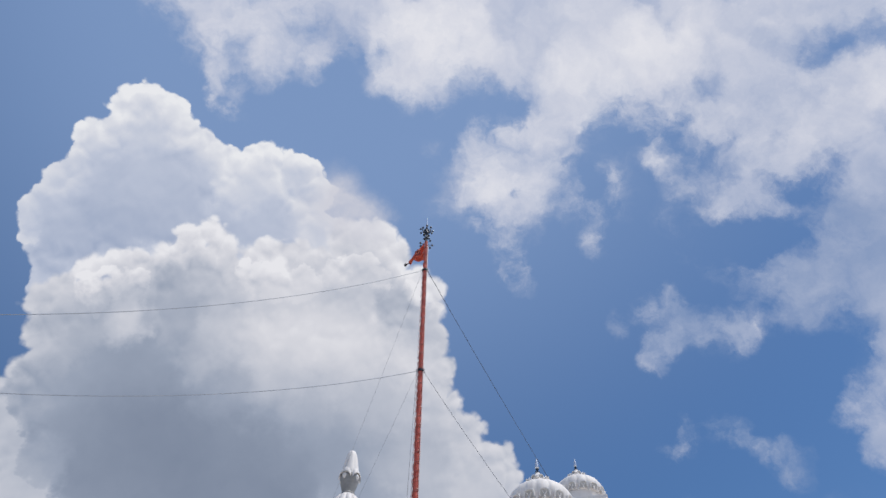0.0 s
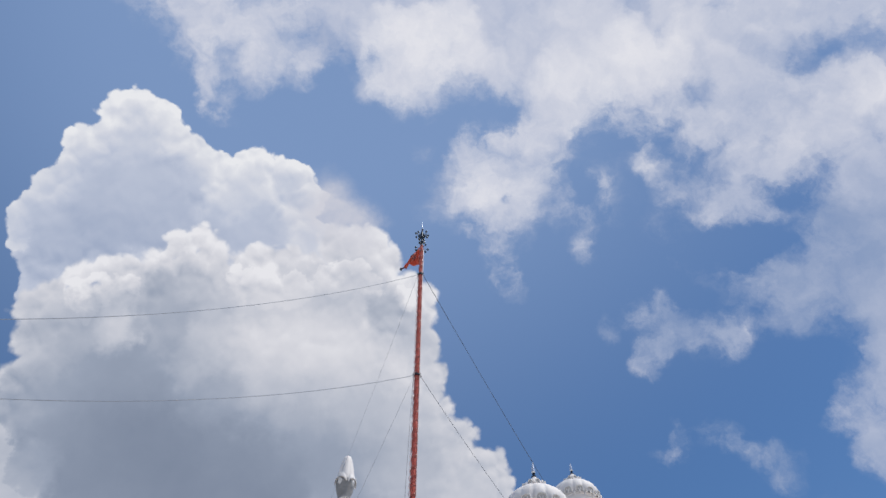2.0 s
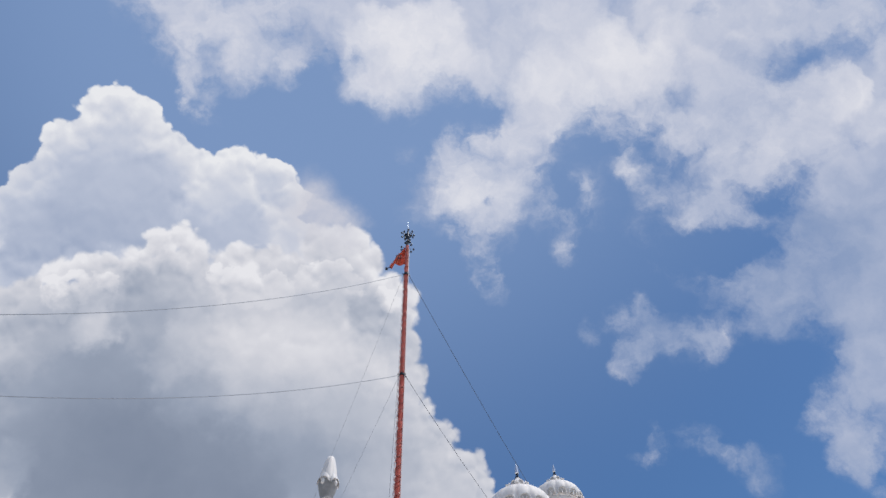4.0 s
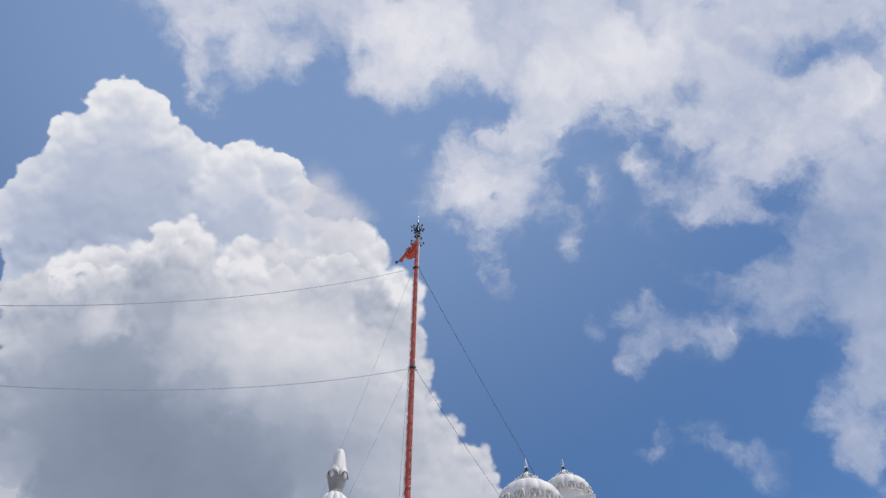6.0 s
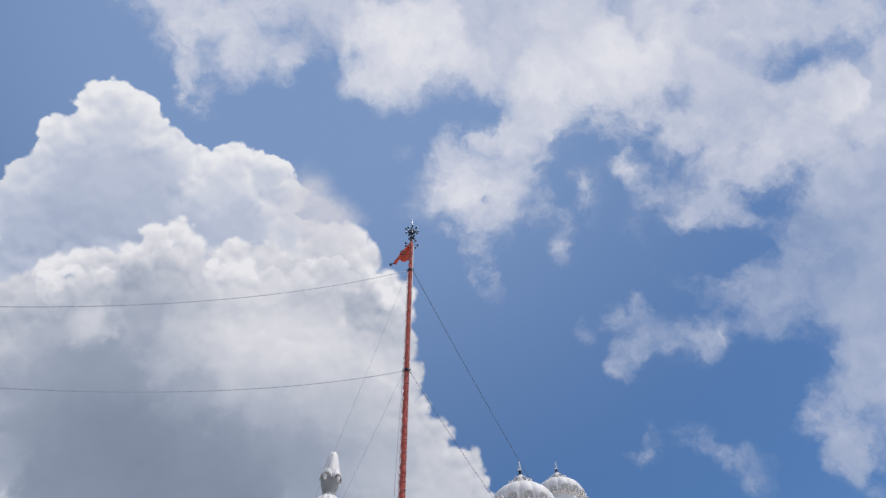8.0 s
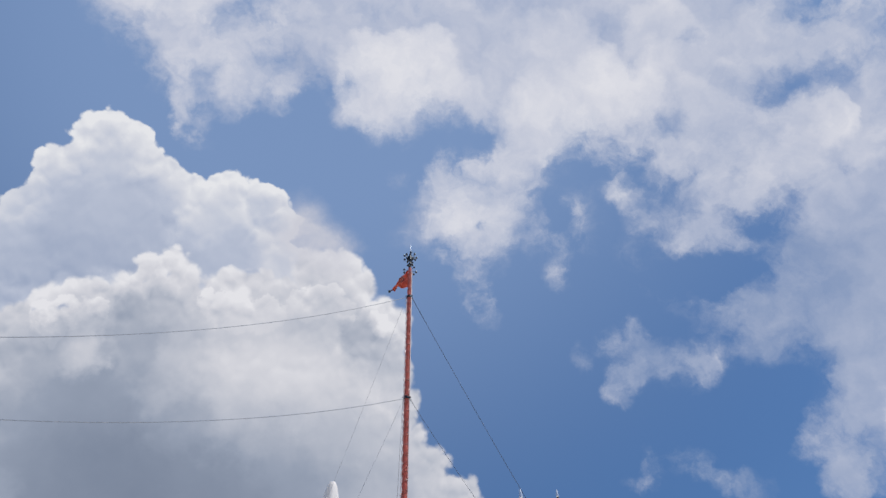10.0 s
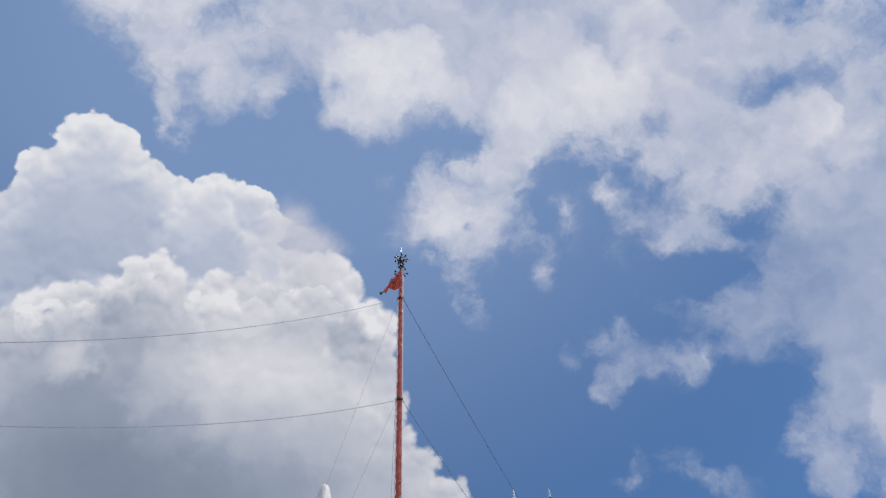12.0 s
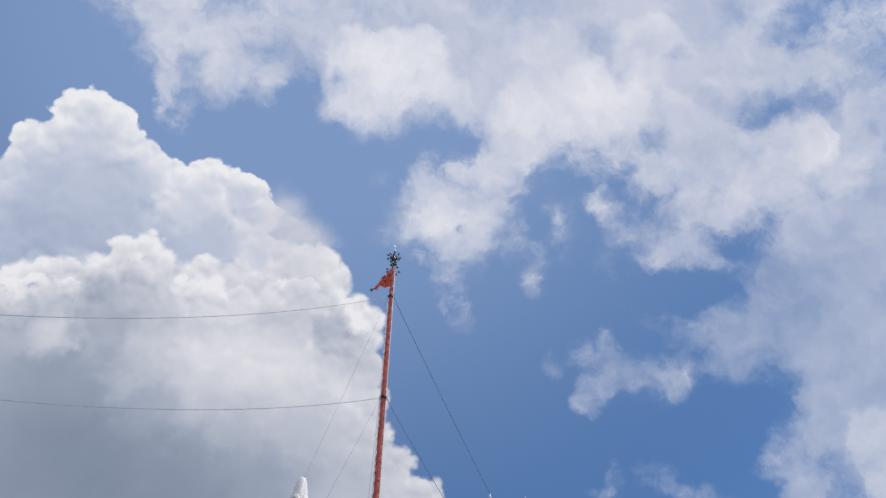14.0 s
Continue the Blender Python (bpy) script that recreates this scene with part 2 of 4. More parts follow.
VEIL_GAPS = [
    (4.5, 61.4, 1.65, -0.35), (11.3, 60.7, 1.44, -0.35), (8.7, 60.2, 1.03, -0.30), (23.1, 56.0, 1.22, -0.12), (34.9, 62.0, 0.57, -0.30), (33.2, 65.0, 0.95, -0.30),
    (43.4, 60.9, 0.81, -0.30), (36.2, 57.2, 1.08, -0.35), (35.0, 53.1, 0.77, -0.25), (51.0, 55.0, 1.22, -0.45), (54.2, 53.6, 1.18, -0.40), (47.6, 55.2, 0.71, -0.25),
    (43.6, 54.1, 0.66, -0.20), (48.2, 47.9, 0.69, -0.35), (43.0, 48.0, 1.01, -0.30), (38.7, 47.9, 1.12, -0.40), (40.9, 47.5, 0.66, -0.30), (31.9, 52.7, 0.86, -0.30),
    (33.7, 50.4, 0.97, -0.25), (9.3, 54.1, 0.59, -0.30), (30.7, 56.1, 0.79, -0.20), (-18.1, 61.4, 1.20, -0.20),
]
TONE_VEIL_A = [
    (-8.8, 65.0, 2.00, 0.82), (-5.2, 62.4, 1.63, 0.78), (0.9, 65.4, 2.41, 0.82), (7.4, 63.3, 1.63, 0.64), (15.0, 66.1, 2.38, 0.54), (24.3, 65.0, 2.35, 0.64),
    (20.1, 61.1, 2.43, 0.82), (15.2, 59.6, 1.64, 0.58), (29.2, 61.6, 1.96, 0.82), (33.9, 60.1, 1.55, 0.78), (40.5, 62.2, 1.86, 0.69), (42.3, 57.9, 2.22, 0.54),
    (32.1, 57.9, 2.35, 0.54), (37.6, 55.4, 1.91, 0.46), (44.3, 56.2, 1.83, 0.46), (46.0, 53.1, 1.80, 0.64), (50.2, 51.5, 1.38, 0.82), (50.9, 48.8, 1.35, 0.58),
    (40.4, 52.2, 2.24, 0.49),
]
TONE_VEIL_B = [
    (44.3, 50.1, 2.16, 0.54), (33.5, 54.9, 1.56, 0.54), (26.5, 54.0, 1.01, 0.64), (34.5, 51.5, 2.32, 0.39), (36.1, 49.3, 1.91, 0.34), (45.7, 47.7, 2.12, 0.39),
    (46.1, 44.4, 2.07, 0.08), (41.7, 43.7, 2.50, 0.02), (34.2, 42.1, 2.25, 0.05), (38.5, 40.6, 2.51, 0.00), (42.2, 39.6, 2.07, 0.00), (37.3, 35.0, 2.07, 0.18),
    (34.4, 33.1, 1.74, 0.28), (36.1, 30.8, 2.00, 0.18), (9.7, 57.1, 2.51, 0.64), (6.3, 53.8, 2.11, 0.69), (10.8, 54.5, 1.68, 0.64), (8.2, 51.2, 1.69, 0.54),
    (15.2, 52.4, 1.67, 0.39),
]
TONE_VEIL_C = [
    (3.6, 57.3, 1.68, 0.46), (-0.3, 56.4, 1.68, 0.23), (-31.3, 58.0, 1.53, 0.64), (-31.4, 62.4, 1.89, 0.64), (-24.1, 62.4, 1.95, 0.58), (-18.4, 64.7, 1.96, 0.28),
    (-15.2, 66.0, 1.57, 0.46), (24.9, 41.5, 2.37, 0.08), (21.0, 43.1, 1.62, 0.18), (25.3, 33.8, 2.24, 0.00), (27.5, 31.4, 1.80, 0.00), (8.5, 48.2, 1.27, 0.34),
    (-46.7, 64.6, 2.02, 0.78), (-40.9, 66.7, 2.44, 0.74), (-28.8, 66.0, 2.22, 0.51), (51.7, 43.8, 3.05, 0.28), (44.9, 38.5, 3.12, 0.20), (19.5, 28.6, 1.85, 0.17),
    (30.0, 22.6, 1.95, 0.23),
]
TONE_VEIL = TONE_VEIL_A + TONE_VEIL_B + TONE_VEIL_C


def sky_way(az, el):
    a, e = radians(az), radians(el)
    return Vector((math.sin(a) * math.cos(e), math.cos(a) * math.cos(e), math.sin(e)))


def linear(r, g, b):
    """Linear colour from 0-255 values."""
    return tuple(((c / 255 + 0.055) / 1.055) ** 2.4 if c > 10 else c / 255 / 12.92 for c in (r, g, b)) + (1.0,)


class Nodes:
    """Short-hand for building a node tree."""

    def __init__(self, tree):
        self.tree = tree
        tree.nodes.clear()

    def add(self, kind):
        return self.tree.nodes.new(kind)

    def put(self, socket, value):
        if isinstance(value, bpy.types.NodeSocket):
            self.tree.links.new(value, socket)
        else:
            socket.default_value = value

    def math(self, op, a, b=0.0, c=0.0, clamp=False):
        n = self.add("ShaderNodeMath")
        n.operation, n.use_clamp = op, clamp
        for i, v in enumerate((a, b, c)):
            self.put(n.inputs[i], v)
        return n.outputs[0]

    def vec(self, op, a, b=(0, 0, 0), scale=None):
        n = self.add("ShaderNodeVectorMath")
        n.operation = op
        self.put(n.inputs[0], a)
        if scale is None:
            self.put(n.inputs[1], b)
        else:
            self.put(n.inputs["Scale"], scale)
        return n.outputs["Value"] if op in ("DISTANCE", "DOT_PRODUCT", "LENGTH") else n.outputs["Vector"]

    def step(self, x, lo, hi, to_lo=0.0, to_hi=1.0, kind="SMOOTHSTEP"):
        n = self.add("ShaderNodeMapRange")
        n.interpolation_type, n.clamp = kind, kind == "LINEAR"
        for key, v in (("Value", x), ("From Min", lo), ("From Max", hi), ("To Min", to_lo), ("To Max", to_hi)):
            self.put(n.inputs[key], v)
        return n.outputs["Result"]

    def noise(self, p, scale, detail=4.0, rough=0.5, warp=0.0):
        n = self.add("ShaderNodeTexNoise")
        for key, v in (("Vector", p), ("Scale", scale), ("Detail", detail), ("Roughness", rough), ("Distortion", warp)):
            self.put(n.inputs[key], v)
        return n

    def cells(self, p, scale, detail=0.0, rough=0.5, feature="F1"):
        n = self.add("ShaderNodeTexVoronoi")
        n.feature = feature
        for key, v in (("Vector", p), ("Scale", scale), ("Detail", detail), ("Roughness", rough)):
            self.put(n.inputs[key], v)
        return n.outputs["Distance"]

    def ramp(self, x, stops):
        n = self.add("ShaderNodeValToRGB")
        els = n.color_ramp.elements
        while len(els) < len(stops):
            els.new(0.5)
        for e, (at, colour) in zip(els, stops):
            e.position, e.color = at, colour
        self.put(n.inputs[0], x)
        return n.outputs["Color"]

    def mix(self, f, a, b, blend="MIX"):
        n = self.add("ShaderNodeMix")
        n.data_type, n.blend_type = "RGBA", blend
        self.put(n.inputs[0], f)
        self.put(n.inputs[6], a)
        self.put(n.inputs[7], b)
        return n.outputs[2]


def puff_group(k, name, p, puffs, outputs, fill):
    """A node group that holds the nodes of some puffs; returns its output sockets."""
    tree = bpy.data.node_groups.new(name, "ShaderNodeTree")
    tree.interface.new_socket("Vector", in_out="INPUT", socket_type="NodeSocketVector")
    for key in outputs:
        tree.interface.new_socket(key, in_out="OUTPUT", socket_type="NodeSocketFloat")
    g = Nodes(tree)
    source = g.add("NodeGroupInput").outputs[0]
    values = fill(g, source, puffs)
    drain = g.add("NodeGroupOutput")
    for socket, value in zip(drain.inputs, values):
        g.put(socket, value)
    n = k.add("ShaderNodeGroup")
    n.node_tree = tree
    k.put(n.inputs[0], p)
    return [n.outputs[i] for i in range(len(outputs))]


def batches(puffs, size=20):
    return [puffs[i:i + size] for i in range(0, len(puffs), size)]


def puff_union(k, p, puffs):
    """How deep the direction p lies inside the nearest of the round puffs, in radians."""
    def fill(g, v, some):
        s = None
        for az, el, r in some:
            d = g.math("SUBTRACT", radians(r), g.vec("DISTANCE", v, sky_way(az, el)))
            s = d if s is None else g.math("SMOOTH_MAX", s, d, 0.006)
        return [s]
    s = None
    for some in batches(puffs):
        d = puff_group(k, "cloud_heads", p, some, ("Depth",), fill)[0]
        s = d if s is None else k.math("SMOOTH_MAX", s, d, 0.006)
    return s


def puff_sum(k, p, puffs, start=0.0, core=0.0, spread=1.4):
    """Soft puffs added up."""
    def fill(g, v, some):
        s = 0.0
        for az, el, r, a in some:
            s = g.math("ADD", s, g.step(g.vec("DISTANCE", v, sky_way(az, el)), radians(r) * core, radians(r) * spread, a, 0.0))
        return [s]
    s = start
    for some in batches(puffs):
        s = k.math("ADD", s, puff_group(k, "soft_puffs", p, some, ("Sum",), fill)[0])
    return s


def puff_tone(k, p, puffs, rest=0.55, spread=1.6):
    """The tone at p, a weighted mean of the tones of the puffs round it."""
    def fill(g, v, some):
        weight, total = 0.0, 0.0
        for az, el, r, tone in some:
            w = g.step(g.vec("DISTANCE", v, sky_way(az, el)), 0.0, radians(r) * spread, 1.0, 0.0)
            total = g.math("MULTIPLY_ADD", w, tone, total)
            weight = g.math("ADD", weight, w)
        return [total, weight]
    weight, total = 0.02, 0.02 * rest
    for some in batches(puffs):
        t, w = puff_group(k, "cloud_tones", p, some, ("Total", "Weight"), fill)
        total, weight = k.math("ADD", total, t), k.math("ADD", weight, w)
    return k.math("DIVIDE", total, weight)


def build_sky():
    world = bpy.data.worlds.new("sky")
    scene.world = world
    world.use_nodes = True
    k = Nodes(world.node_tree)
    d = k.vec("NORMALIZE", k.add("ShaderNodeTexCoord").outputs["Generated"])
    sky = k.add("ShaderNodeTexSky")
    sky.sky_type, sky.sun_disc = "NISHITA", False
    sky.sun_elevation, sky.sun_rotation = radians(SUN_ELEVATION), radians(SUN_AZIMUTH)
    sky.air_density, sky.dust_density, sky.ozone_density = 1.0, 0.6, 2.5
    blue = k.mix(1.0, k.vec("SCALE", sky.outputs[0], scale=SKY_GAIN), SKY_TINT, "MULTIPLY")
    # a thin haze high up, opposite the deep blue
    haze = k.step(k.vec("DISTANCE", d, sky_way(-20, 68)), 0.22, 0.77, 0.9, 0.0)
    blue = k.mix(haze, blue, linear(128, 155, 198))

    # broken veil of cloud
    w1 = k.vec("SUBTRACT", k.noise(d, 7.0, 3.0, 0.5).outputs["Color"], (0.5, 0.5, 0.5))
    w2 = k.vec("SUBTRACT", k.noise(d, 26.0, 5.0, 0.6).outputs["Color"], (0.5, 0.5, 0.5))
    p = k.vec("ADD", d, k.vec("ADD", k.vec("SCALE", w1, scale=0.05), k.vec("SCALE", w2, scale=0.05)))
    dens = k.math("SUBTRACT", 1.0, k.math("EXPONENT", k.math("MULTIPLY", puff_sum(k, p, VEIL, 0.0, 0.0, 1.75), -1.15)))
    dens = puff_sum(k, p, VEIL_GAPS, dens, 0.0, 1.7)
    away = k.step(k.vec("DISTANCE", d, sky_way(4, 50)), 0.68, 0.95, 0.0, 0.45)
    dens = k.math("ADD", dens, away)
    fine = k.noise(p, 19.0, 7.0, 0.61).outputs["Fac"]
    broad = k.noise(p, 6.0, 4.0, 0.5, 0.3).outputs["Fac"]
    torn = k.math("MINIMUM", k.step(dens, 0.0, 0.35, 0.0, 1.9), k.step(dens, 0.6, 1.0, 1.9, 0.5))
    torn = k.math("MULTIPLY", torn, k.step(k.noise(d, 9.0, 2.0, 0.5).outputs["Fac"], 0.38, 0.62, 0.6, 1.25))
    dens = k.math("ADD", dens, k.math("MULTIPLY", k.math("SUBTRACT", fine, 0.5), torn))
    cover = k.step(dens, 0.06, 1.02)
    tone = puff_tone(k, p, TONE_VEIL, 0.5)
    tone = k.math("ADD", tone, k.math("MULTIPLY", k.math("SUBTRACT", fine, 0.5), 0.14))
    tone = k.math("ADD", tone, k.math("MULTIPLY", k.math("SUBTRACT", broad, 0.5), 0.45))
    slope = k.math("SUBTRACT", k.noise(p, 10.0, 5.0, 0.55).outputs["Fac"], k.noise(k.vec("ADD", p, (0.006, -0.014, 0.013)), 10.0, 5.0, 0.55).outputs["Fac"])
    tone = k.math("ADD", tone, k.math("MULTIPLY", slope, 0.8))
    veil = k.ramp(tone, [(0.0, linear(146, 163, 196)), (0.35, linear(180, 189, 212)), (0.65, linear(210, 213, 226)), (1.0, linear(238, 237, 241))])
    look_up = k.mix(k.math("MULTIPLY", cover, 0.97), blue, veil)

    # towering cumulus: rounded heads in two tiers
    wc = k.vec("SUBTRACT", k.noise(d, 22.0, 4.0, 0.55).outputs["Color"], (0.5, 0.5, 0.5))
    q = k.vec("ADD", d, k.vec("SCALE", wc, scale=0.02))
    up = Vector((0.25, -0.7, 0.64)) * 0.009
    lumps = k.math("POWER", k.cells(q, 36.0, 1.0, 0.5), 2.0)
    lumps_up = k.math("POWER", k.cells(k.vec("ADD", q, up), 36.0, 1.0, 0.5), 2.0)
    small = k.math("POWER", k.cells(q, 85.0), 2.0)
    small_up = k.math("POWER", k.cells(k.vec("ADD", q, up * 0.5), 85.0), 2.0)
    bulge = k.math("MAXIMUM", k.math("SUBTRACT", 0.42, lumps), -0.25)
    bulge = k.math("ADD", bulge, k.math("MAXIMUM", k.math("MULTIPLY", k.math("SUBTRACT", 0.35, small), 0.4), -0.12))
    knobs = k.math("ADD", k.math("SUBTRACT", lumps_up, lumps), k.math("MULTIPLY", k.math("SUBTRACT", small_up, small), 0.3))
    relief = k.math("SUBTRACT", k.noise(q, 15.0, 3.0, 0.5).outputs["Fac"], k.noise(k.vec("ADD", q, up), 15.0, 3.0, 0.5).outputs["Fac"])
    grain = k.math("SUBTRACT", k.noise(q, 45.0, 5.0, 0.6).outputs["Fac"], 0.5)
    swell = k.math("SUBTRACT", k.noise(q, 11.0, 4.0, 0.5).outputs["Fac"], 0.5)
    cloud_stops = [(0.0, linear(118, 130, 152)), (0.3, linear(153, 163, 182)), (0.55, linear(187, 192, 205)),
                   (0.8, linear(213, 214, 222)), (1.0, linear(232, 232, 237))]
    calm_low = k.math("SUBTRACT", 1.0, k.math("MINIMUM", puff_sum(k, d, CALM_BASE), 0.9))
    curl = k.vec("ADD", q, k.vec("ADD", k.vec("SCALE", w1, scale=0.04), k.vec("SCALE", w2, scale=0.06)))
    tone_b = puff_tone(k, curl, TONE_BACK)
    tone_f = puff_tone(k, curl, TONE_FRONT)
    far_stops = [(0.0, linear(140, 154, 182)), (0.3, linear(163, 175, 200)), (0.55, linear(188, 196, 215)),
                 (0.8, linear(214, 217, 227)), (1.0, linear(234, 235, 239))]
    # nearer heads: light along their upper edges
    head = k.math("ADD", puff_union(k, curl, HEADS), k.math("MULTIPLY", bulge, 0.010))
    over = k.math("ADD", puff_union(k, k.vec("ADD", curl, up), HEADS), k.math("MULTIPLY", bulge, 0.010))
    lit = k.step(k.math("SUBTRACT", head, over), -0.002, 0.009)
    lit = k.math("MULTIPLY", lit, k.math("MULTIPLY", k.step(head, 0.0, 0.004), k.step(head, 0.004, 0.03, 1.0, 0.0)))
    shaded = k.math("MULTIPLY", k.step(head, -0.02, -0.001), k.step(head, -0.001, 0.003, 1.0, 0.0))
    tone_f = k.math("ADD", tone_f, k.math("SUBTRACT", k.math("MULTIPLY", lit, 0.13), k.math("MULTIPLY", shaded, 0.05)))
    for puffs, fold, rim, soft, stops, calm in ((TOWER_BACK, tone_b, 0.17, 0.0025, far_stops, 0.6),
                                                (TOWER_FRONT + TOWER_BODY, tone_f, 0.08, 0.0065, cloud_stops, 1.0),
                                                (LOBE_FRONT, k.math("ADD", tone_f, 0.05), 0.0, 0.028, cloud_stops, 0.6)):
        depth = k.math("ADD", puff_union(k, q, puffs), k.math("MULTIPLY", bulge, 0.012))
        mask = k.step(depth, -0.0015, soft)
        t = k.math("ADD", fold, k.step(depth, 0.0, 0.03, rim, 0.0))
        shape = k.math("MULTIPLY", relief, k.step(depth, 0.02, 0.14, 0.5, 0.3 * calm))
        shape = k.math("ADD", shape, k.math("MULTIPLY", knobs, k.step(depth, 0.0, 0.03 + 0.03 * calm, 0.22, 0.016 * calm)))
        shape = k.math("ADD", shape, k.math("MULTIPLY", grain, 0.06 + 0.03 * calm))
        t = k.math("ADD", t, k.math("MULTIPLY", shape, calm_low))
        t = k.math("ADD", t, k.math("MULTIPLY", swell, k.step(depth, 0.04, 0.2, 0.14 * calm + 0.03, 0.07)))
        look_up = k.mix(mask, look_up, k.ramp(t, stops))

    # thin haze where the far dome meets the near one
    thin = k.math("MULTIPLY", k.math("MINIMUM", puff_sum(k, p, HAZE, 0.0, 0.0, 1.7), 0.9), k.step(fine, 0.25, 0.6, 0.75, 1.0))
    look_up = k.mix(thin, look_up, linear(206, 207, 218))

    back = k.add("ShaderNodeBackground")
    k.put(back.inputs["Color"], k.vec("SCALE", look_up, scale=10.0))
    back.inputs["Strength"].default_value = 0.1
    k.put(k.add("ShaderNodeOutputWorld").inputs["Surface"], back.outputs[0])


SKY_GAIN, SKY_TINT = 0.1, (0.61, 0.85, 1.06, 1.0)
build_sky()

sun = new("sun", bpy.data.lights.new("sun", "SUN"))
sun.data.energy, sun.data.angle, sun.data.color = 3.1, radians(0.6), (1.0, 0.96, 0.9)
sun.matrix_world = look(sky_way(SUN_AZIMUTH, SUN_ELEVATION) * 80, (0, 0, 0))


# ---- materials ----
def surface(name, colours, rough=0.7, metal=0.0, scale=3.0, fine=40.0, bump=0.1, streaks=0.0, weave=0.0):
    """A worn surface: colours mixed by broad noise, with fine grain, bump and, if wanted, dirt run down by rain."""
    m = bpy.data.materials.new(name)
    m.use_nodes = True
    k = Nodes(m.node_tree)
    p = k.add("ShaderNodeTexCoord").outputs["Object"]
    broad = k.noise(p, scale, 5.0, 0.6).outputs["Fac"]
    grain = k.noise(p, fine, 4.0, 0.6).outputs["Fac"]
    t = k.math("ADD", k.math("MULTIPLY", broad, 0.75), k.math("MULTIPLY", grain, 0.25))
    n = len(colours)
    col = k.ramp(t, [(0.32 + 0.36 * i / max(1, n - 1), (*c, 1.0)) for i, c in enumerate(colours)])
    if streaks:
        run = k.vec("MULTIPLY", p, (9.0, 9.0, 0.9))
        dirt = k.step(k.noise(run, 1.0, 5.0, 0.65).outputs["Fac"], 0.52, 0.75, 0.0, streaks)
        col = k.mix(dirt, col, (0.32, 0.30, 0.27, 1.0))
    b = k.add("ShaderNodeBsdfPrincipled")
    k.put(b.inputs["Base Color"], col)
    k.put(b.inputs["Roughness"], k.step(grain, 0.3, 0.7, max(0.05, rough - 0.1), min(1.0, rough + 0.1)))
    b.inputs["Metallic"].default_value = metal
    if weave:
        b.inputs["Sheen Weight"].default_value = weave
    r = k.add("ShaderNodeBump")
    r.inputs["Strength"].default_value = bump
    r.inputs["Distance"].default_value = 0.02
    k.put(r.inputs["Height"], k.math("ADD", grain, broad))
    k.put(b.inputs["Normal"], r.outputs[0])
    k.put(k.add("ShaderNodeOutputMaterial").inputs["Surface"], b.outputs[0])
    return m


PLASTER = surface("white_lime_paint", [(0.72, 0.68, 0.65), (0.80, 0.76, 0.735)], 0.65, 0, 1.4, 30, 0.15, 0.22)
TRIM = surface("cream_white_paint", [(0.70, 0.665, 0.635), (0.79, 0.755, 0.725)], 0.6, 0, 2.5, 40, 0.15, 0.15)
# grey that paints the shade of recesses, with rain streaks over it
NICHE = surface("streaked_shade_plaster", [(0.38, 0.36, 0.34), (0.50, 0.475, 0.45)], 0.8, 0, 2.0, 30, 0.25, 0.3)
# lighter grey, painted shade for the lotus hollows
HOLLOW = surface("pale_shade_plaster", [(0.50, 0.47, 0.44), (0.62, 0.59, 0.56)], 0.8, 0, 2.0, 30, 0.25, 0.2)
STAINED_SHADE = surface("stained_shade_plaster", [(0.20, 0.195, 0.19), (0.38, 0.37, 0.36)], 0.85, 0, 3.0, 30, 0.3, 0.4)
STEEL = surface("dull_steel", [(0.62, 0.66, 0.72), (0.78, 0.80, 0.84)], 0.22, 1.0, 6, 60, 0.03)
ORANGE = surface("saffron_cloth", [(0.40, 0.055, 0.040), (0.58, 0.105, 0.070)], 0.85, 0, 3.0, 50, 0.3, 0, 0.3)
FLAG_RED = surface("orange_flag_cloth", [(0.66, 0.11, 0.06), (0.80, 0.18, 0.10)], 0.8, 0, 3.0, 60, 0.2, 0, 0.3)
EMBLEM = surface("dark_print", [(0.10, 0.03, 0.03), (0.16, 0.04, 0.04)], 0.8, 0, 4, 50, 0.1)
IRON = surface("dark_blue_iron", [(0.012, 0.016, 0.024), (0.03, 0.04, 0.06)], 0.45, 0.6, 8, 60, 0.1)
BULB = surface("dark_lamp_cap", [(0.01, 0.012, 0.016), (0.03, 0.035, 0.045)], 0.3, 0.0, 8, 60, 0.05)
LIGHT_ROPE = surface("clear_light_rope", [(0.30, 0.07, 0.055), (0.46, 0.17, 0.14)], 0.4, 0, 10, 80, 0.1)
STRIP = surface("pale_halo_and_lights", [(0.70, 0.52, 0.49), (0.82, 0.70, 0.67)], 0.4, 0, 10, 80, 0.1)
WIRE = surface("galvanised_wire", [(0.24, 0.26, 0.30), (0.36, 0.38, 0.42)], 0.5, 0.3, 10, 80, 0.1)
CABLE = surface("dark_blue_grey_cable", [(0.05, 0.065, 0.10), (0.09, 0.11, 0.15)], 0.55, 0, 10, 80, 0.1)
CORD = surface("grey_cord", [(0.20, 0.20, 0.21), (0.32, 0.31, 0.30)], 0.8, 0, 10, 80, 0.2)
PAVING = surface("pale_stone_paving", [(0.36, 0.34, 0.31), (0.50, 0.48, 0.44)], 0.7, 0, 0.35, 5, 0.2)


# ---- mesh helpers ----
def part(name, bm, material, parent=None, label="", smooth=True):
    """Links a bmesh as one mesh object, under parent."""
    me = bpy.data.meshes.new(name)
    bmesh.ops.recalc_face_normals(bm, faces=bm.faces)
    bm.to_mesh(me)
    bm.free()
    me.materials.append(material)
    if smooth:
        me.polygons.foreach_set("use_smooth", [True] * len(me.polygons))
        me.set_sharp_from_angle(angle=radians(40))
    ob = new(name, me)
    ob.parent = parent
    return tagged(ob, label)


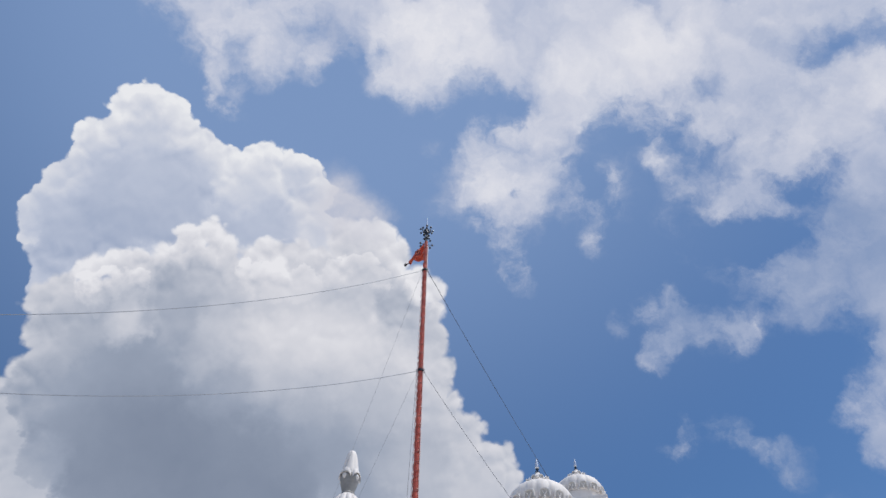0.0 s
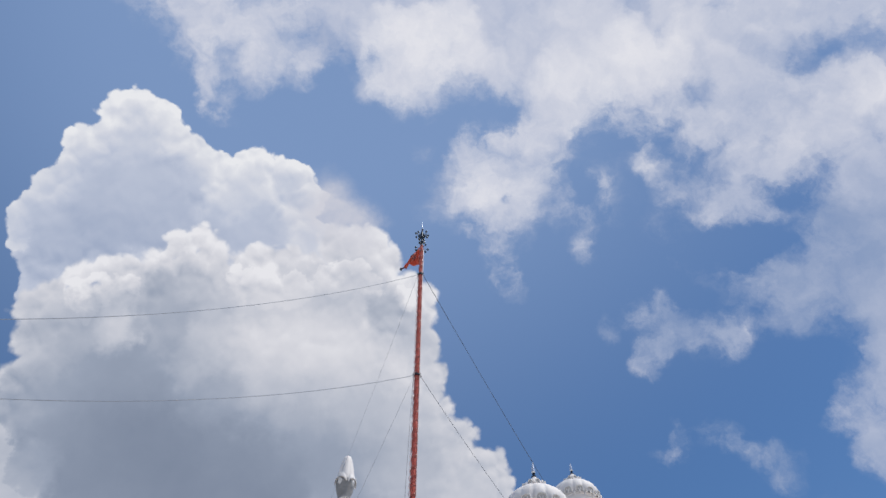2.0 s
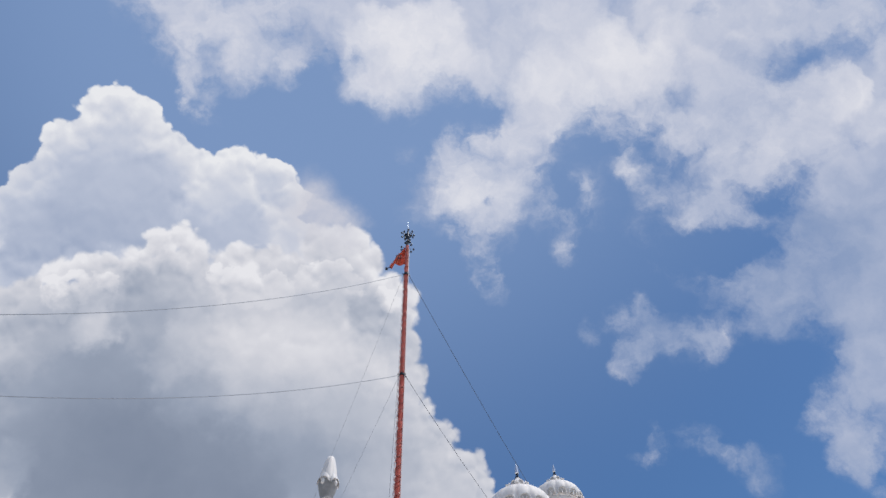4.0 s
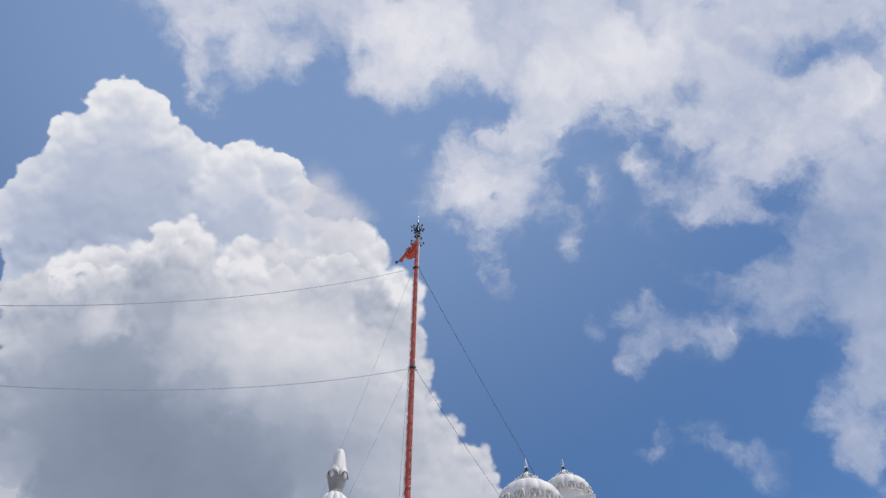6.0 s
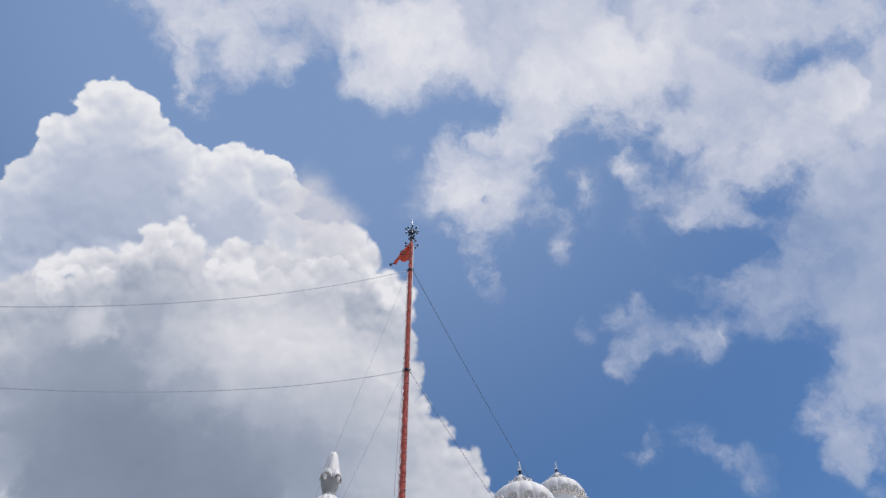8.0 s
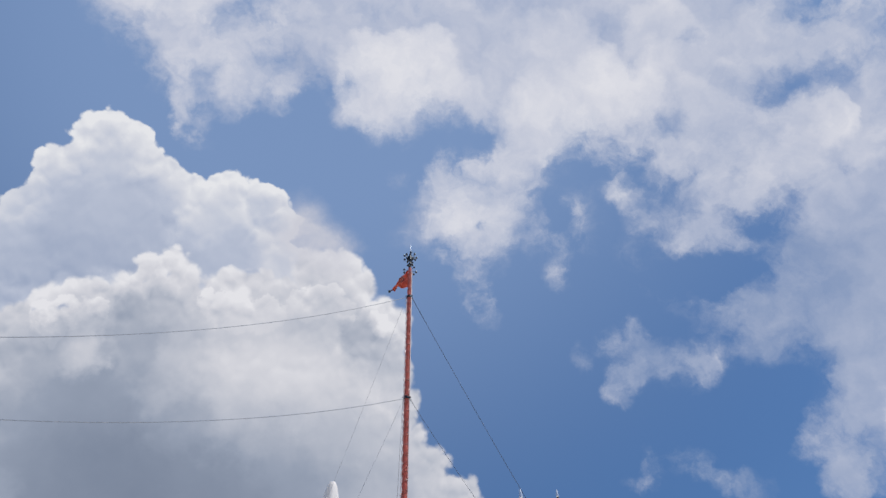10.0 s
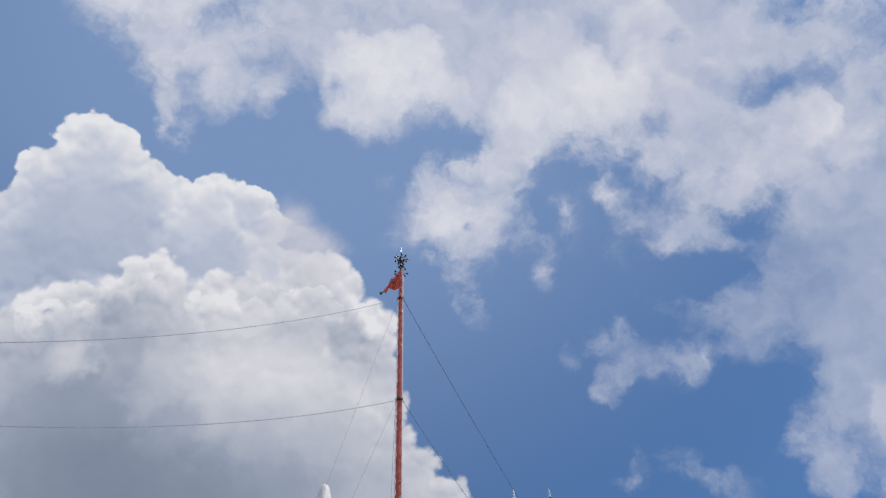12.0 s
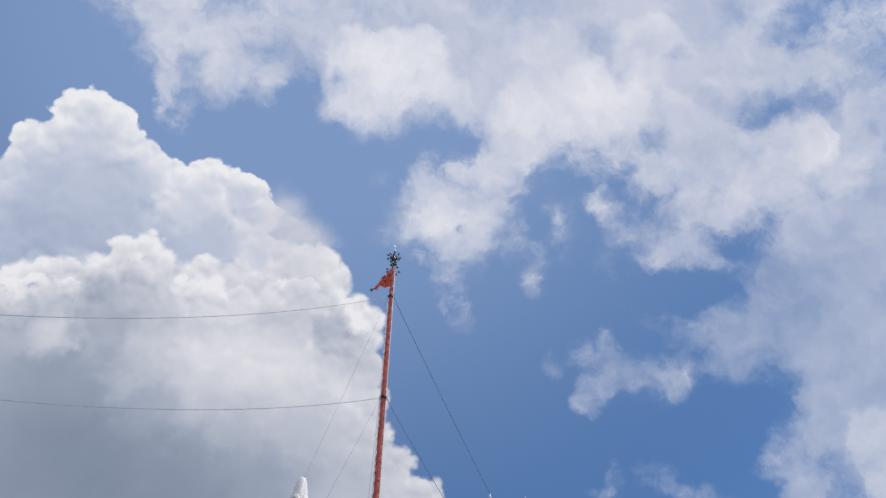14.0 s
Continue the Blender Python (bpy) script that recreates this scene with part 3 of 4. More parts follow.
def share(ob, m, parent):
    """Another object on the same mesh."""
    o = new(ob.name.split(".")[0], ob.data)
    o.parent, o.matrix_basis = parent, m
    return tagged(o, ob.get("label", ""))


def thing(name, m, label, category, group="", kind=""):
    ob = new(name)
    ob.empty_display_size = 0.3
    ob.matrix_basis = m
    return tagged(ob, label, category, group, kind)


def lathe(profile, n=48, lobes=0, depth=0.0, bm=None, centre=(0, 0, 0)):
    """A turned form from (radius, height) pairs; lobes press ribs into it."""
    bm = bm or bmesh.new()
    rings = []
    for r, z in profile:
        ring = []
        for i in range(n):
            a = 2 * math.pi * i / n
            rr = r * (1 - depth * (1 - abs(math.sin(a * lobes / 2)) ** 0.6)) if lobes else r
            ring.append(bm.verts.new((centre[0] + rr * math.cos(a), centre[1] + rr * math.sin(a), centre[2] + z)))
        rings.append(ring)
    for a, b in zip(rings, rings[1:]):
        for i in range(n):
            bm.faces.new((a[i], a[(i + 1) % n], b[(i + 1) % n], b[i]))
    bm.faces.new(rings[0][::-1])
    bm.faces.new(rings[-1])
    return bm


def tube(points, radius, n=6, bm=None, closed=False):
    """A round bar along points; radius may be a number or one for each point."""
    bm = bm or bmesh.new()
    pts = [Vector(p) for p in points]
    rings = []
    for i, p in enumerate(pts):
        ahead = pts[(i + 1) % len(pts)] if closed or i + 1 < len(pts) else p
        behind = pts[i - 1] if closed or i else p
        way = (ahead - behind).normalized()
        side = way.orthogonal() if not rings else (last - way * last.dot(way))
        side.normalize()
        last = side
        other = way.cross(side)
        r = radius[i] if isinstance(radius, (list, tuple)) else radius
        rings.append([bm.verts.new(p + (side * math.cos(2 * math.pi * j / n) + other * math.sin(2 * math.pi * j / n)) * r) for j in range(n)])
    pairs = list(zip(rings, rings[1:])) + ([(rings[-1], rings[0])] if closed else [])
    for a, b in pairs:
        for j in range(n):
            bm.faces.new((a[j], a[(j + 1) % n], b[(j + 1) % n], b[j]))
    if not closed:
        bm.faces.new(rings[0][::-1])
        bm.faces.new(rings[-1])
    return bm


def box(size, centre=(0, 0, 0), bevel=0.02, bm=None):
    bm = bm or bmesh.new()
    made = bmesh.ops.create_cube(bm, size=1.0, matrix=Matrix.Translation(centre) @ Matrix.Diagonal((*size, 1)))
    if bevel:
        edges = {e for v in made["verts"] for e in v.link_edges}
        bmesh.ops.bevel(bm, geom=list(edges), offset=bevel, segments=2, profile=0.6, affect="EDGES")
    return bm


def arch_points(w, h, n=9, lobes=False):
    """The outline of a pointed arch, from foot to foot, in the x-z plane."""
    pts = [(-w / 2, 0.0)]
    for i in range(n + 1):
        a = math.pi * (1 - i / n)
        lift = h * 0.45 + (h * 0.55) * math.sin(a) ** 0.8
        wob = 1 - (0.10 * abs(math.sin(a * 3)) if lobes else 0)
        pts.append((w / 2 * math.cos(a) * wob, lift if 0 < i < n else h * 0.45))
    pts.append((w / 2, 0.0))
    return pts


# ---- ground and building ----
bm = bmesh.new()
bmesh.ops.create_grid(bm, x_segments=24, y_segments=24, size=4000)
ground = tagged(part("ground", bm, PAVING, smooth=False), "pale stone paving of an open temple court", "ground", kind="structure")

ROOF = 8.6
building = thing("temple_building", pose(2, 36, 0), "white painted temple hall under its rooftop towers", "building")
bm = box((26, 24, ROOF), (0, 0, ROOF / 2), 0.05)
part("wall", bm, PLASTER, building, smooth=False)
for name, size, at in (("parapet", (26.3, 0.3, 0.9), (0, -12.0, ROOF + 0.452)), ("parapet", (26.3, 0.3, 0.9), (0, 12.0, ROOF + 0.452)),
                       ("parapet", (0.3, 23.6, 0.9), (-13.0, 0, ROOF + 0.452)), ("parapet", (0.3, 23.6, 0.9), (13.0, 0, ROOF + 0.452))):
    part(name, box(size, at, 0.03), TRIM, building, smooth=False)


bm = box((12, 40, 9.0), (0, 0, 4.5), 0.05)
side = thing("side_building", pose(-33.5, 0, 0), "plain white painted hall beside the court", "building")
part("wall", bm, PLASTER, side, smooth=False)


# ---- domed towers ----
def domed_tower(x, y, top, turn, size):
    """A square rooftop tower with a slab cornice and a ribbed dome. top: height of the foot of the metal spire."""
    t = thing("domed_tower", pose(x, y, ROOF, 0, 0, -turn) @ Matrix.Scale(size, 4), "white square rooftop tower with a ribbed lotus dome and steel spire", "tower", "domed towers on the roof")
    base = (top - ROOF) / size - 2.60          # top of the slab
    # shaft with a flat arched panel on each face, its grey imitating recess shade
    shaft = part("shaft", box((2.3, 2.3, base - 0.4), (0, 0, (base - 0.4) / 2), 0.03), PLASTER, t, smooth=False)
    for i in range(4):
        m = pose(0, 0, 0, 0, 0, 90 * i)
        pts = arch_points(1.3, 2.0, 12, True)
        bm = bmesh.new()
        front = [bm.verts.new((px, -1.154, base - 2.9 + pz)) for px, pz in pts]
        bm.faces.new(front)
        panel = part("arched_panel", bm, NICHE, t, "flat arch with recess shade painted grey", smooth=False)
        panel.matrix_basis = m
        rim = part("arch_moulding", tube([(px, -1.17, base - 2.9 + pz) for px, pz in pts], 0.06, 6), TRIM, t)
        rim.matrix_basis = m
        for sx in (-1, 1):
            pil = part("pilaster", box((0.24, 0.12, base - 0.6), (sx * 0.98, -1.21, (base - 0.6) / 2), 0.02), TRIM, t, smooth=False)
            pil.matrix_basis = m
    # corbelled underside and slab
    bm = bmesh.new()
    lev = [(1.16, base - 0.46), (1.20, base - 0.38), (1.20, base - 0.32), (1.32, base - 0.22)]
    rings = [[bm.verts.new((sx * r, sy * r, z)) for sx, sy in ((-1, -1), (1, -1), (1, 1), (-1, 1))] for r, z in lev]
    for a, b in zip(rings, rings[1:]):
        for i in range(4):
            bm.faces.new((a[i], a[(i + 1) % 4], b[(i + 1) % 4], b[i]))
    bm.faces.new(rings[0][::-1])
    bm.faces.new(rings[-1])
    part("cornice", bm, TRIM, t, smooth=False)
    part("slab", box((2.84, 2.84, 0.22), (0, 0, base - 0.108), 0.025), PLASTER, t, smooth=False)
    # drum and dome
    part("drum", lathe([(1.24, base + 0.004), (1.24, base + 0.08), (1.16, base + 0.12), (1.14, base + 0.72)], 48), PLASTER, t)
    zd = base + 0.60                   # lip of the dome
    prof = [(1.17, zd), (1.22, zd + 0.03), (1.27, zd + 0.20), (1.30, zd + 0.38), (1.28, zd + 0.56), (1.20, zd + 0.76), (1.06, zd + 0.94),
            (0.86, zd + 1.10), (0.62, zd + 1.22), (0.40, zd + 1.29), (0.36, zd + 1.32)]
    dome = part("dome", lathe(prof, 128, 16, 0.035), PLASTER, t)
    # a row of lotus arches round the lip
    pts = arch_points(0.40, 0.32, 8)
    lotus = part("lotus_arch", tube([(px, 0, pz) for px, pz in pts], 0.042, 6), TRIM, dome)
    vee = tube([(-0.09, 0.0, 0.20), (-0.04, -0.01, 0.11), (0.0, -0.02, 0.03), (0.04, -0.01, 0.11), (0.09, 0.0, 0.20)], 0.026, 6)
    lathe([(0.012, -0.10), (0.045, -0.05), (0.03, 0.02), (0.01, 0.04)], 8, bm=vee, centre=(0.0, -0.03, 0.0))
    heart = part("lotus_heart", vee, TRIM, dome)
    # flat face behind the arch, greyed to stand for the hollow's shade
    bm = bmesh.new()
    bm.faces.new([bm.verts.new((px * 0.88, 0.012, pz * 0.92)) for px, pz in pts])
    hollow = part("lotus_hollow", bm, HOLLOW, dome, "hollow with its shade painted grey", smooth=False)
    drop = part("pendant", lathe([(0.01, -0.16), (0.05, -0.10), (0.055, -0.04), (0.03, 0.03), (0.01, 0.06)], 8), TRIM, dome)
    for i in range(14):
        a = 360 * i / 14
        m = pose(0, 0, zd, 0, 0, a + 12.86) @ pose(0, -1.305, 0.05, 6, 0, 0)
        h = pose(0, 0, zd, 0, 0, a) @ pose(0, -1.27, 0.03)
        if i:
            share(lotus, m, dome), share(heart, m, dome), share(hollow, m, dome), share(drop, h, dome)
        else:
            lotus.matrix_basis = heart.matrix_basis = hollow.matrix_basis = m
            drop.matrix_basis = h
    # lotus cap with small flared leaves, and the spire
    zc = zd + 1.30
    cap = part("lotus_cap", lathe([(0.44, zc - 0.06), (0.46, zc), (0.40, zc + 0.06), (0.36, zc + 0.20), (0.27, zc + 0.36), (0.15, zc + 0.48), (0.10, zc + 0.56), (0.09, zc + 0.60)], 40, 10, 0.06), PLASTER, t)
    leaf = bmesh.new()
    for s, (u, w, h) in enumerate(((0.0, 0.15, 0.0), (0.14, 0.13, 0.02), (0.24, 0.02, 0.08))):
        for sx in (-1, 1):
            for up in (0, 0.035):
                leaf.verts.new((sx * w, -u, h + up))
    bmesh.ops.convex_hull(leaf, input=leaf.verts)
    leaf = part("cap_leaf", leaf, TRIM, cap)
    eye = part("cap_arch", tube([(px, 0, pz) for px, pz in arch_points(0.2, 0.26, 7)], 0.022, 6), TRIM, cap)
    # cap arch backing, again with shade put into its grey
    bm = bmesh.new()
    bm.faces.new([bm.verts.new((px * 0.9, 0.008, pz * 0.92)) for px, pz in arch_points(0.2, 0.26, 7)])
    dark = part("cap_hollow", bm, NICHE, cap, "hollow with its shade painted grey", smooth=False)
    for i in range(8):
        m = pose(0, 0, zc, 0, 0, 45 * i) @ pose(0, -0.40, -0.02)
        e = pose(0, 0, zc, 0, 0, 45 * i + 22.5) @ pose(0, -0.405, 0.06, -8, 0, 0)
        if i:
            share(leaf, m, cap), share(eye, e, cap), share(dark, e, cap)
        else:
            leaf.matrix_basis, eye.matrix_basis, dark.matrix_basis = m, e, e
    zs = zc + 0.58
    part("spire_knob", lathe([(0.05, zs), (0.10, zs + 0.03), (0.10, zs + 0.07), (0.035, zs + 0.11), (0.035, zs + 0.15), (0.065, zs + 0.18), (0.065, zs + 0.21), (0.04, zs + 0.24)], 20), IRON, t, "dark iron knob")
    part("spire", lathe([(0.05, zs + 0.236), (0.085, zs + 0.27), (0.065, zs + 0.48), (0.015, zs + 0.72)], 20), STEEL, t, "bright steel spire")
    return t


domed_tower(4.0, 26.84, 19.66, 13, 1.0)
domed_tower(6.26, 30.11, 22.03, 13, 0.84)


# ---- slim turret ----
def spirelet(x, y, tip):
    """A slim turret whose hooded spire stands on a scalloped cap."""
    t = thing("turret", pose(x, y, ROOF), "slim white turret with a hooded arched spire on a scalloped cap", "turret")
    h = tip - ROOF
    part("shaft", lathe([(0.62, 0.0), (0.62, 0.3), (0.52, 0.36), (0.48, h - 3.8), (0.62, h - 3.6), (0.66, h - 3.45)], 32, 8, 0.04), PLASTER, t)
    cap = part("scalloped_cap", lathe([(0.60, h - 3.46), (0.70, h - 3.2), (0.70, h - 2.9), (0.64, h - 2.65), (0.52, h - 2.40), (0.36, h - 2.22), (0.28, h - 2.18)], 96, 12, 0.10), PLASTER, t)
    # cup: narrow foot, widening upwards; stains and painted hood shade darken it
    part("cup", lathe([(0.27, h - 2.19), (0.31, h - 2.14), (0.25, h - 2.06), (0.28, h - 1.92), (0.35, h - 1.7), (0.40, h - 1.45), (0.40, h - 1.3), (0.33, h - 1.2)], 40, 8, 0.05), STAINED_SHADE, t, "weathered grey cup with shade in its colour")
    # spire, four-lobed, with an arched hood on every side
    prof = [(0.38, h - 1.36), (0.40, h - 1.2), (0.36, h - 0.95), (0.31, h - 0.65), (0.245, h - 0.35), (0.20, h - 0.18), (0.14, h - 0.05), (0.05, h)]
    part("spire", lathe(prof, 48, 6, 0.07), PLASTER, t)
    for i in range(4):
        m = pose(0, 0, 0, 0, 0, 90 * i - 28)
        hood = bmesh.new()
        rows = []
        for s, (out, z, w) in enumerate(((0.24, h - 0.72, 0.13), (0.35, h - 1.00, 0.23), (0.45, h - 1.24, 0.29))):
            ring = []
            for j in range(9):
                a = math.pi * j / 8
                ring.append((math.cos(a) * w, -out + 0.10 * (1 - math.sin(a)), z - 0.24 + 0.28 * math.sin(a) ** 0.8))
            rows.append(ring)
        for lift in (0.0, -0.045):
            vs = [[hood.verts.new((px, py, pz + lift)) for px, py, pz in r] for r in rows]
            for a, b in zip(vs, vs[1:]):
                for j in range(8):
                    hood.faces.new((a[j], a[j + 1], b[j + 1], b[j]))
            if lift == 0.0:
                outer = vs
        for j in range(8):
            hood.faces.new((outer[-1][j], outer[-1][j + 1], vs[-1][j + 1], vs[-1][j]))
            hood.faces.new((outer[0][j], outer[0][j + 1], vs[0][j + 1], vs[0][j]))
        for e in (0, 8):
            for a, b in ((0, 1), (1, 2)):
                hood.faces.new((outer[a][e], outer[b][e], vs[b][e], vs[a][e]))
        hood = part("hood", hood, PLASTER, t)
        hood.matrix_basis = m
        knob = part("hood_pendant", lathe([(0.02, -0.2), (0.09, -0.12), (0.10, -0.02), (0.05, 0.08), (0.02, 0.12)], 12, centre=(0, -0.36, h - 1.36)), TRIM, t)
        knob.matrix_basis = m
    return t


spirelet(-3.75, 28.08, 21.33)

# ---- flagpole ----
PX, PY, TOP = -0.72, 20.99, 27.10      # foot and height of the wrapped part
flagpole = thing("flagpole", pose(PX, PY, 0), "tall flagpole wrapped in saffron cloth with a spiral light rope", "flagpole")
RADIUS_FOOT, RADIUS_TOP = 0.116, 0.070


def mast_radius(z):
    return RADIUS_FOOT + (RADIUS_TOP - RADIUS_FOOT) * z / TOP


part("mast", lathe([(mast_radius(z) * 0.8, z) for z in (0.0, 9.0, 18.0, TOP + 0.25)], 16), IRON, flagpole, "dark iron mast")
bm = bmesh.new()
rows = []
for i in range(420):
    z = 0.05 + (TOP - 0.05) * i / 419
    ring = []
    for j in range(20):
        a = 2 * math.pi * j / 20
        fold = noise.noise(Vector((math.cos(a) * 2, math.sin(a) * 2, z * 3.2))) * 0.014 + 0.007 * math.sin(z * 13 + a)
        r = mast_radius(z) + fold
        ring.append(bm.verts.new((r * math.cos(a), r * math.sin(a), z)))
    rows.append(ring)
for a, b in zip(rows, rows[1:]):
    for j in range(20):
        bm.faces.new((a[j], a[(j + 1) % 20], b[(j + 1) % 20], b[j]))
bm.faces.new(rows[0][::-1])
bm.faces.new(rows[-1])
part("cloth_wrap", bm, ORANGE, flagpole, "wrinkled saffron cloth wrap")
# two light ropes wound round the cloth
for start, pitch in ((0.0, 0.36), (2.6, 0.47)):
    pts = []
    for i in range(int((TOP - 0.4) / pitch * 14)):
        z = 0.2 + pitch * i / 14
        a = start + 2 * math.pi * i / 14
        r = mast_radius(z) + 0.013 + 0.010 * noise.noise(Vector((i * 0.23, start, 3.0)))
        pts.append((r * math.cos(a), r * math.sin(a), z))
    part("light_rope", tube(pts, 0.012, 5), LIGHT_ROPE, flagpole, "pale clear light rope")
# thin straight pale strip added as edge halo; opposite, scalloped string of pale lights
strip = [(0.86 * (mast_radius(z) + 0.028), -0.5 * (mast_radius(z) + 0.028) + 0.004 * math.sin(z * 9), z) for z in np.linspace(0.3, TOP - 0.3, 180)]
part("light_strip", tube(strip, 0.015, 5), STRIP, flagpole, "thin pale pink strip added as an edge halo")
beads, widths = [], []
for i in range(860):
    z = 0.3 + (TOP - 2.3) * i / 859
    swing = abs(math.sin(z * math.pi / 0.27 + 0.6 * noise.noise(Vector((z * 0.9, 0.0, 7.0)))))
    r = mast_radius(z) + 0.028 + 0.02 * swing
    beads.append((-0.90 * r, -0.44 * r, z))
    widths.append(0.007 + 0.019 * swing)
part("light_string", tube(beads, widths, 5), STRIP, flagpole, "scalloped string of pale lights")
CLAMP_HIGH, CLAMP_LOW = 25.23, 19.80
for z in (CLAMP_HIGH, CLAMP_LOW):
    r = mast_radius(z)
    collar = part("collar", lathe([(r + 0.02, z - 0.05), (r + 0.04, z - 0.038), (r + 0.04, z + 0.038), (r + 0.02, z + 0.05)], 20), IRON, flagpole, "dark iron guy collar")
    for i in range(6):
        a = 2 * math.pi * i / 6 + 0.4
        ring = [(math.cos(a) * (r + 0.062) + 0.028 * math.cos(a) * math.cos(q), math.sin(a) * (r + 0.062) + 0.028 * math.sin(a) * math.cos(q), z + 0.028 * math.sin(q)) for q in np.linspace(0, 2 * math.pi, 10, endpoint=False)]
        part("eye_ring", tube(ring, 0.009, 5, closed=True), IRON, collar)
# iron ornament: blade, ring and swords, spire above
orn = part("emblem", lathe([(0.05, TOP + 0.16), (0.09, TOP + 0.22), (0.09, TOP + 0.27), (0.04, TOP + 0.33), (0.035, TOP + 0.48), (0.08, TOP + 0.55), (0.085, TOP + 0.61), (0.05, TOP + 0.67), (0.03, TOP + 1.01)], 16), IRON, flagpole, "dark iron emblem with a spire")
part("spire", lathe([(0.03, TOP + 1.006), (0.04, TOP + 1.04), (0.024, TOP + 1.36), (0.006, TOP + 1.68)], 12), STEEL, orn, "pale steel spire")
ring = [(0.11 * math.cos(q), 0, TOP + 0.72 + 0.11 * math.sin(q)) for q in np.linspace(0, 2 * math.pi, 24, endpoint=False)]
part("ring", tube(ring, 0.026, 6, closed=True), IRON, orn)
bm = bmesh.new()
for w, z in ((0.02, TOP + 0.52), (0.06, TOP + 0.66), (0.075, TOP + 0.78), (0.045, TOP + 0.95), (0.005, TOP + 1.08)):
    for sx in (-1, 1):
        for sy in (-0.018, 0.018):
            bm.verts.new((sx * w, sy, z))
bmesh.ops.convex_hull(bm, input=bm.verts)
part("blade", bm, IRON, orn)
for sx in (-1, 1):
    pts = [(sx * (0.05 + 0.13 * math.sin(q)), 0.0, TOP + 0.55 + 0.55 * (1 - math.cos(q)) * 0.8) for q in np.linspace(0.1, 1.75, 10)]
    part("sword", tube(pts, [0.02, 0.024, 0.026, 0.026, 0.026, 0.024, 0.02, 0.016, 0.01, 0.005], 6), IRON, orn)
# rings of small lamps on stalks
for zc, count, length, tilt in ((TOP + 0.74, 9, 0.27, 4), (TOP + 0.36, 4, 0.15, -8), (TOP - 0.16, 7, 0.27, -4)):
    for i in range(count):
        a = 2 * math.pi * i / count + zc
        dx, dy, dz = math.cos(a) * math.cos(radians(tilt)), math.sin(a) * math.cos(radians(tilt)), math.sin(radians(tilt))
        zz = zc + 0.05 * math.sin(i * 2.3)
        stalk = part("lamp_stalk", tube([(dx * 0.07, dy * 0.07, zz), (dx * length, dy * length, zz + dz * length)], 0.008, 5), IRON, flagpole)
        e = Vector((dx * length, dy * length, zz + dz * length))
        bulb = lathe([(0.013, -0.045), (0.04, -0.031), (0.048, 0.0), (0.037, 0.032), (0.013, 0.046)], 10, centre=e)
        part("lamp", bulb, BULB, stalk, "small dark round lamp")

# ---- flag ----
flag = thing("flag", pose(PX, PY, 0), "orange triangular flag drooping from the pole top", "flag")
bm = bmesh.new()
grid = []
NU, NV = 26, 16
for i in range(NU + 1):
    u = i / NU
    row = []
    for j in range(NV + 1):
        v = j / NV - 0.5
        half = 0.50 * (1 - u) ** 0.9 + 0.02
        x = -0.08 - 0.58 * u + 0.05 * math.sin(9 * v + 3 * u) * u
        z = TOP - 0.66 + v * 2 * half - 0.70 * u ** 1.15 + 0.05 * math.sin(6 * u + 4 * v)
        y = -0.02 + 0.10 * math.sin(7.5 * u + 2.5 * v) * (0.25 + u) + 0.05 * math.sin(11 * v + 3 * u)
        row.append(bm.verts.new((x, y, z)))
    grid.append(row)
for a, b in zip(grid, grid[1:]):
    for j in range(NV):
        bm.faces.new((a[j], b[j], b[j + 1], a[j + 1]))
geo = bmesh.ops.solidify(bm, geom=bm.faces[:], thickness=0.008)
cloth = part("cloth", bm, FLAG_RED, flag)
mark = bmesh.new()
tube([(-0.34 + 0.10 * math.cos(q), -0.10, TOP - 0.85 + 0.12 * math.sin(q)) for q in np.linspace(0, 2 * math.pi, 14, endpoint=False)], 0.022, 5, mark, True)
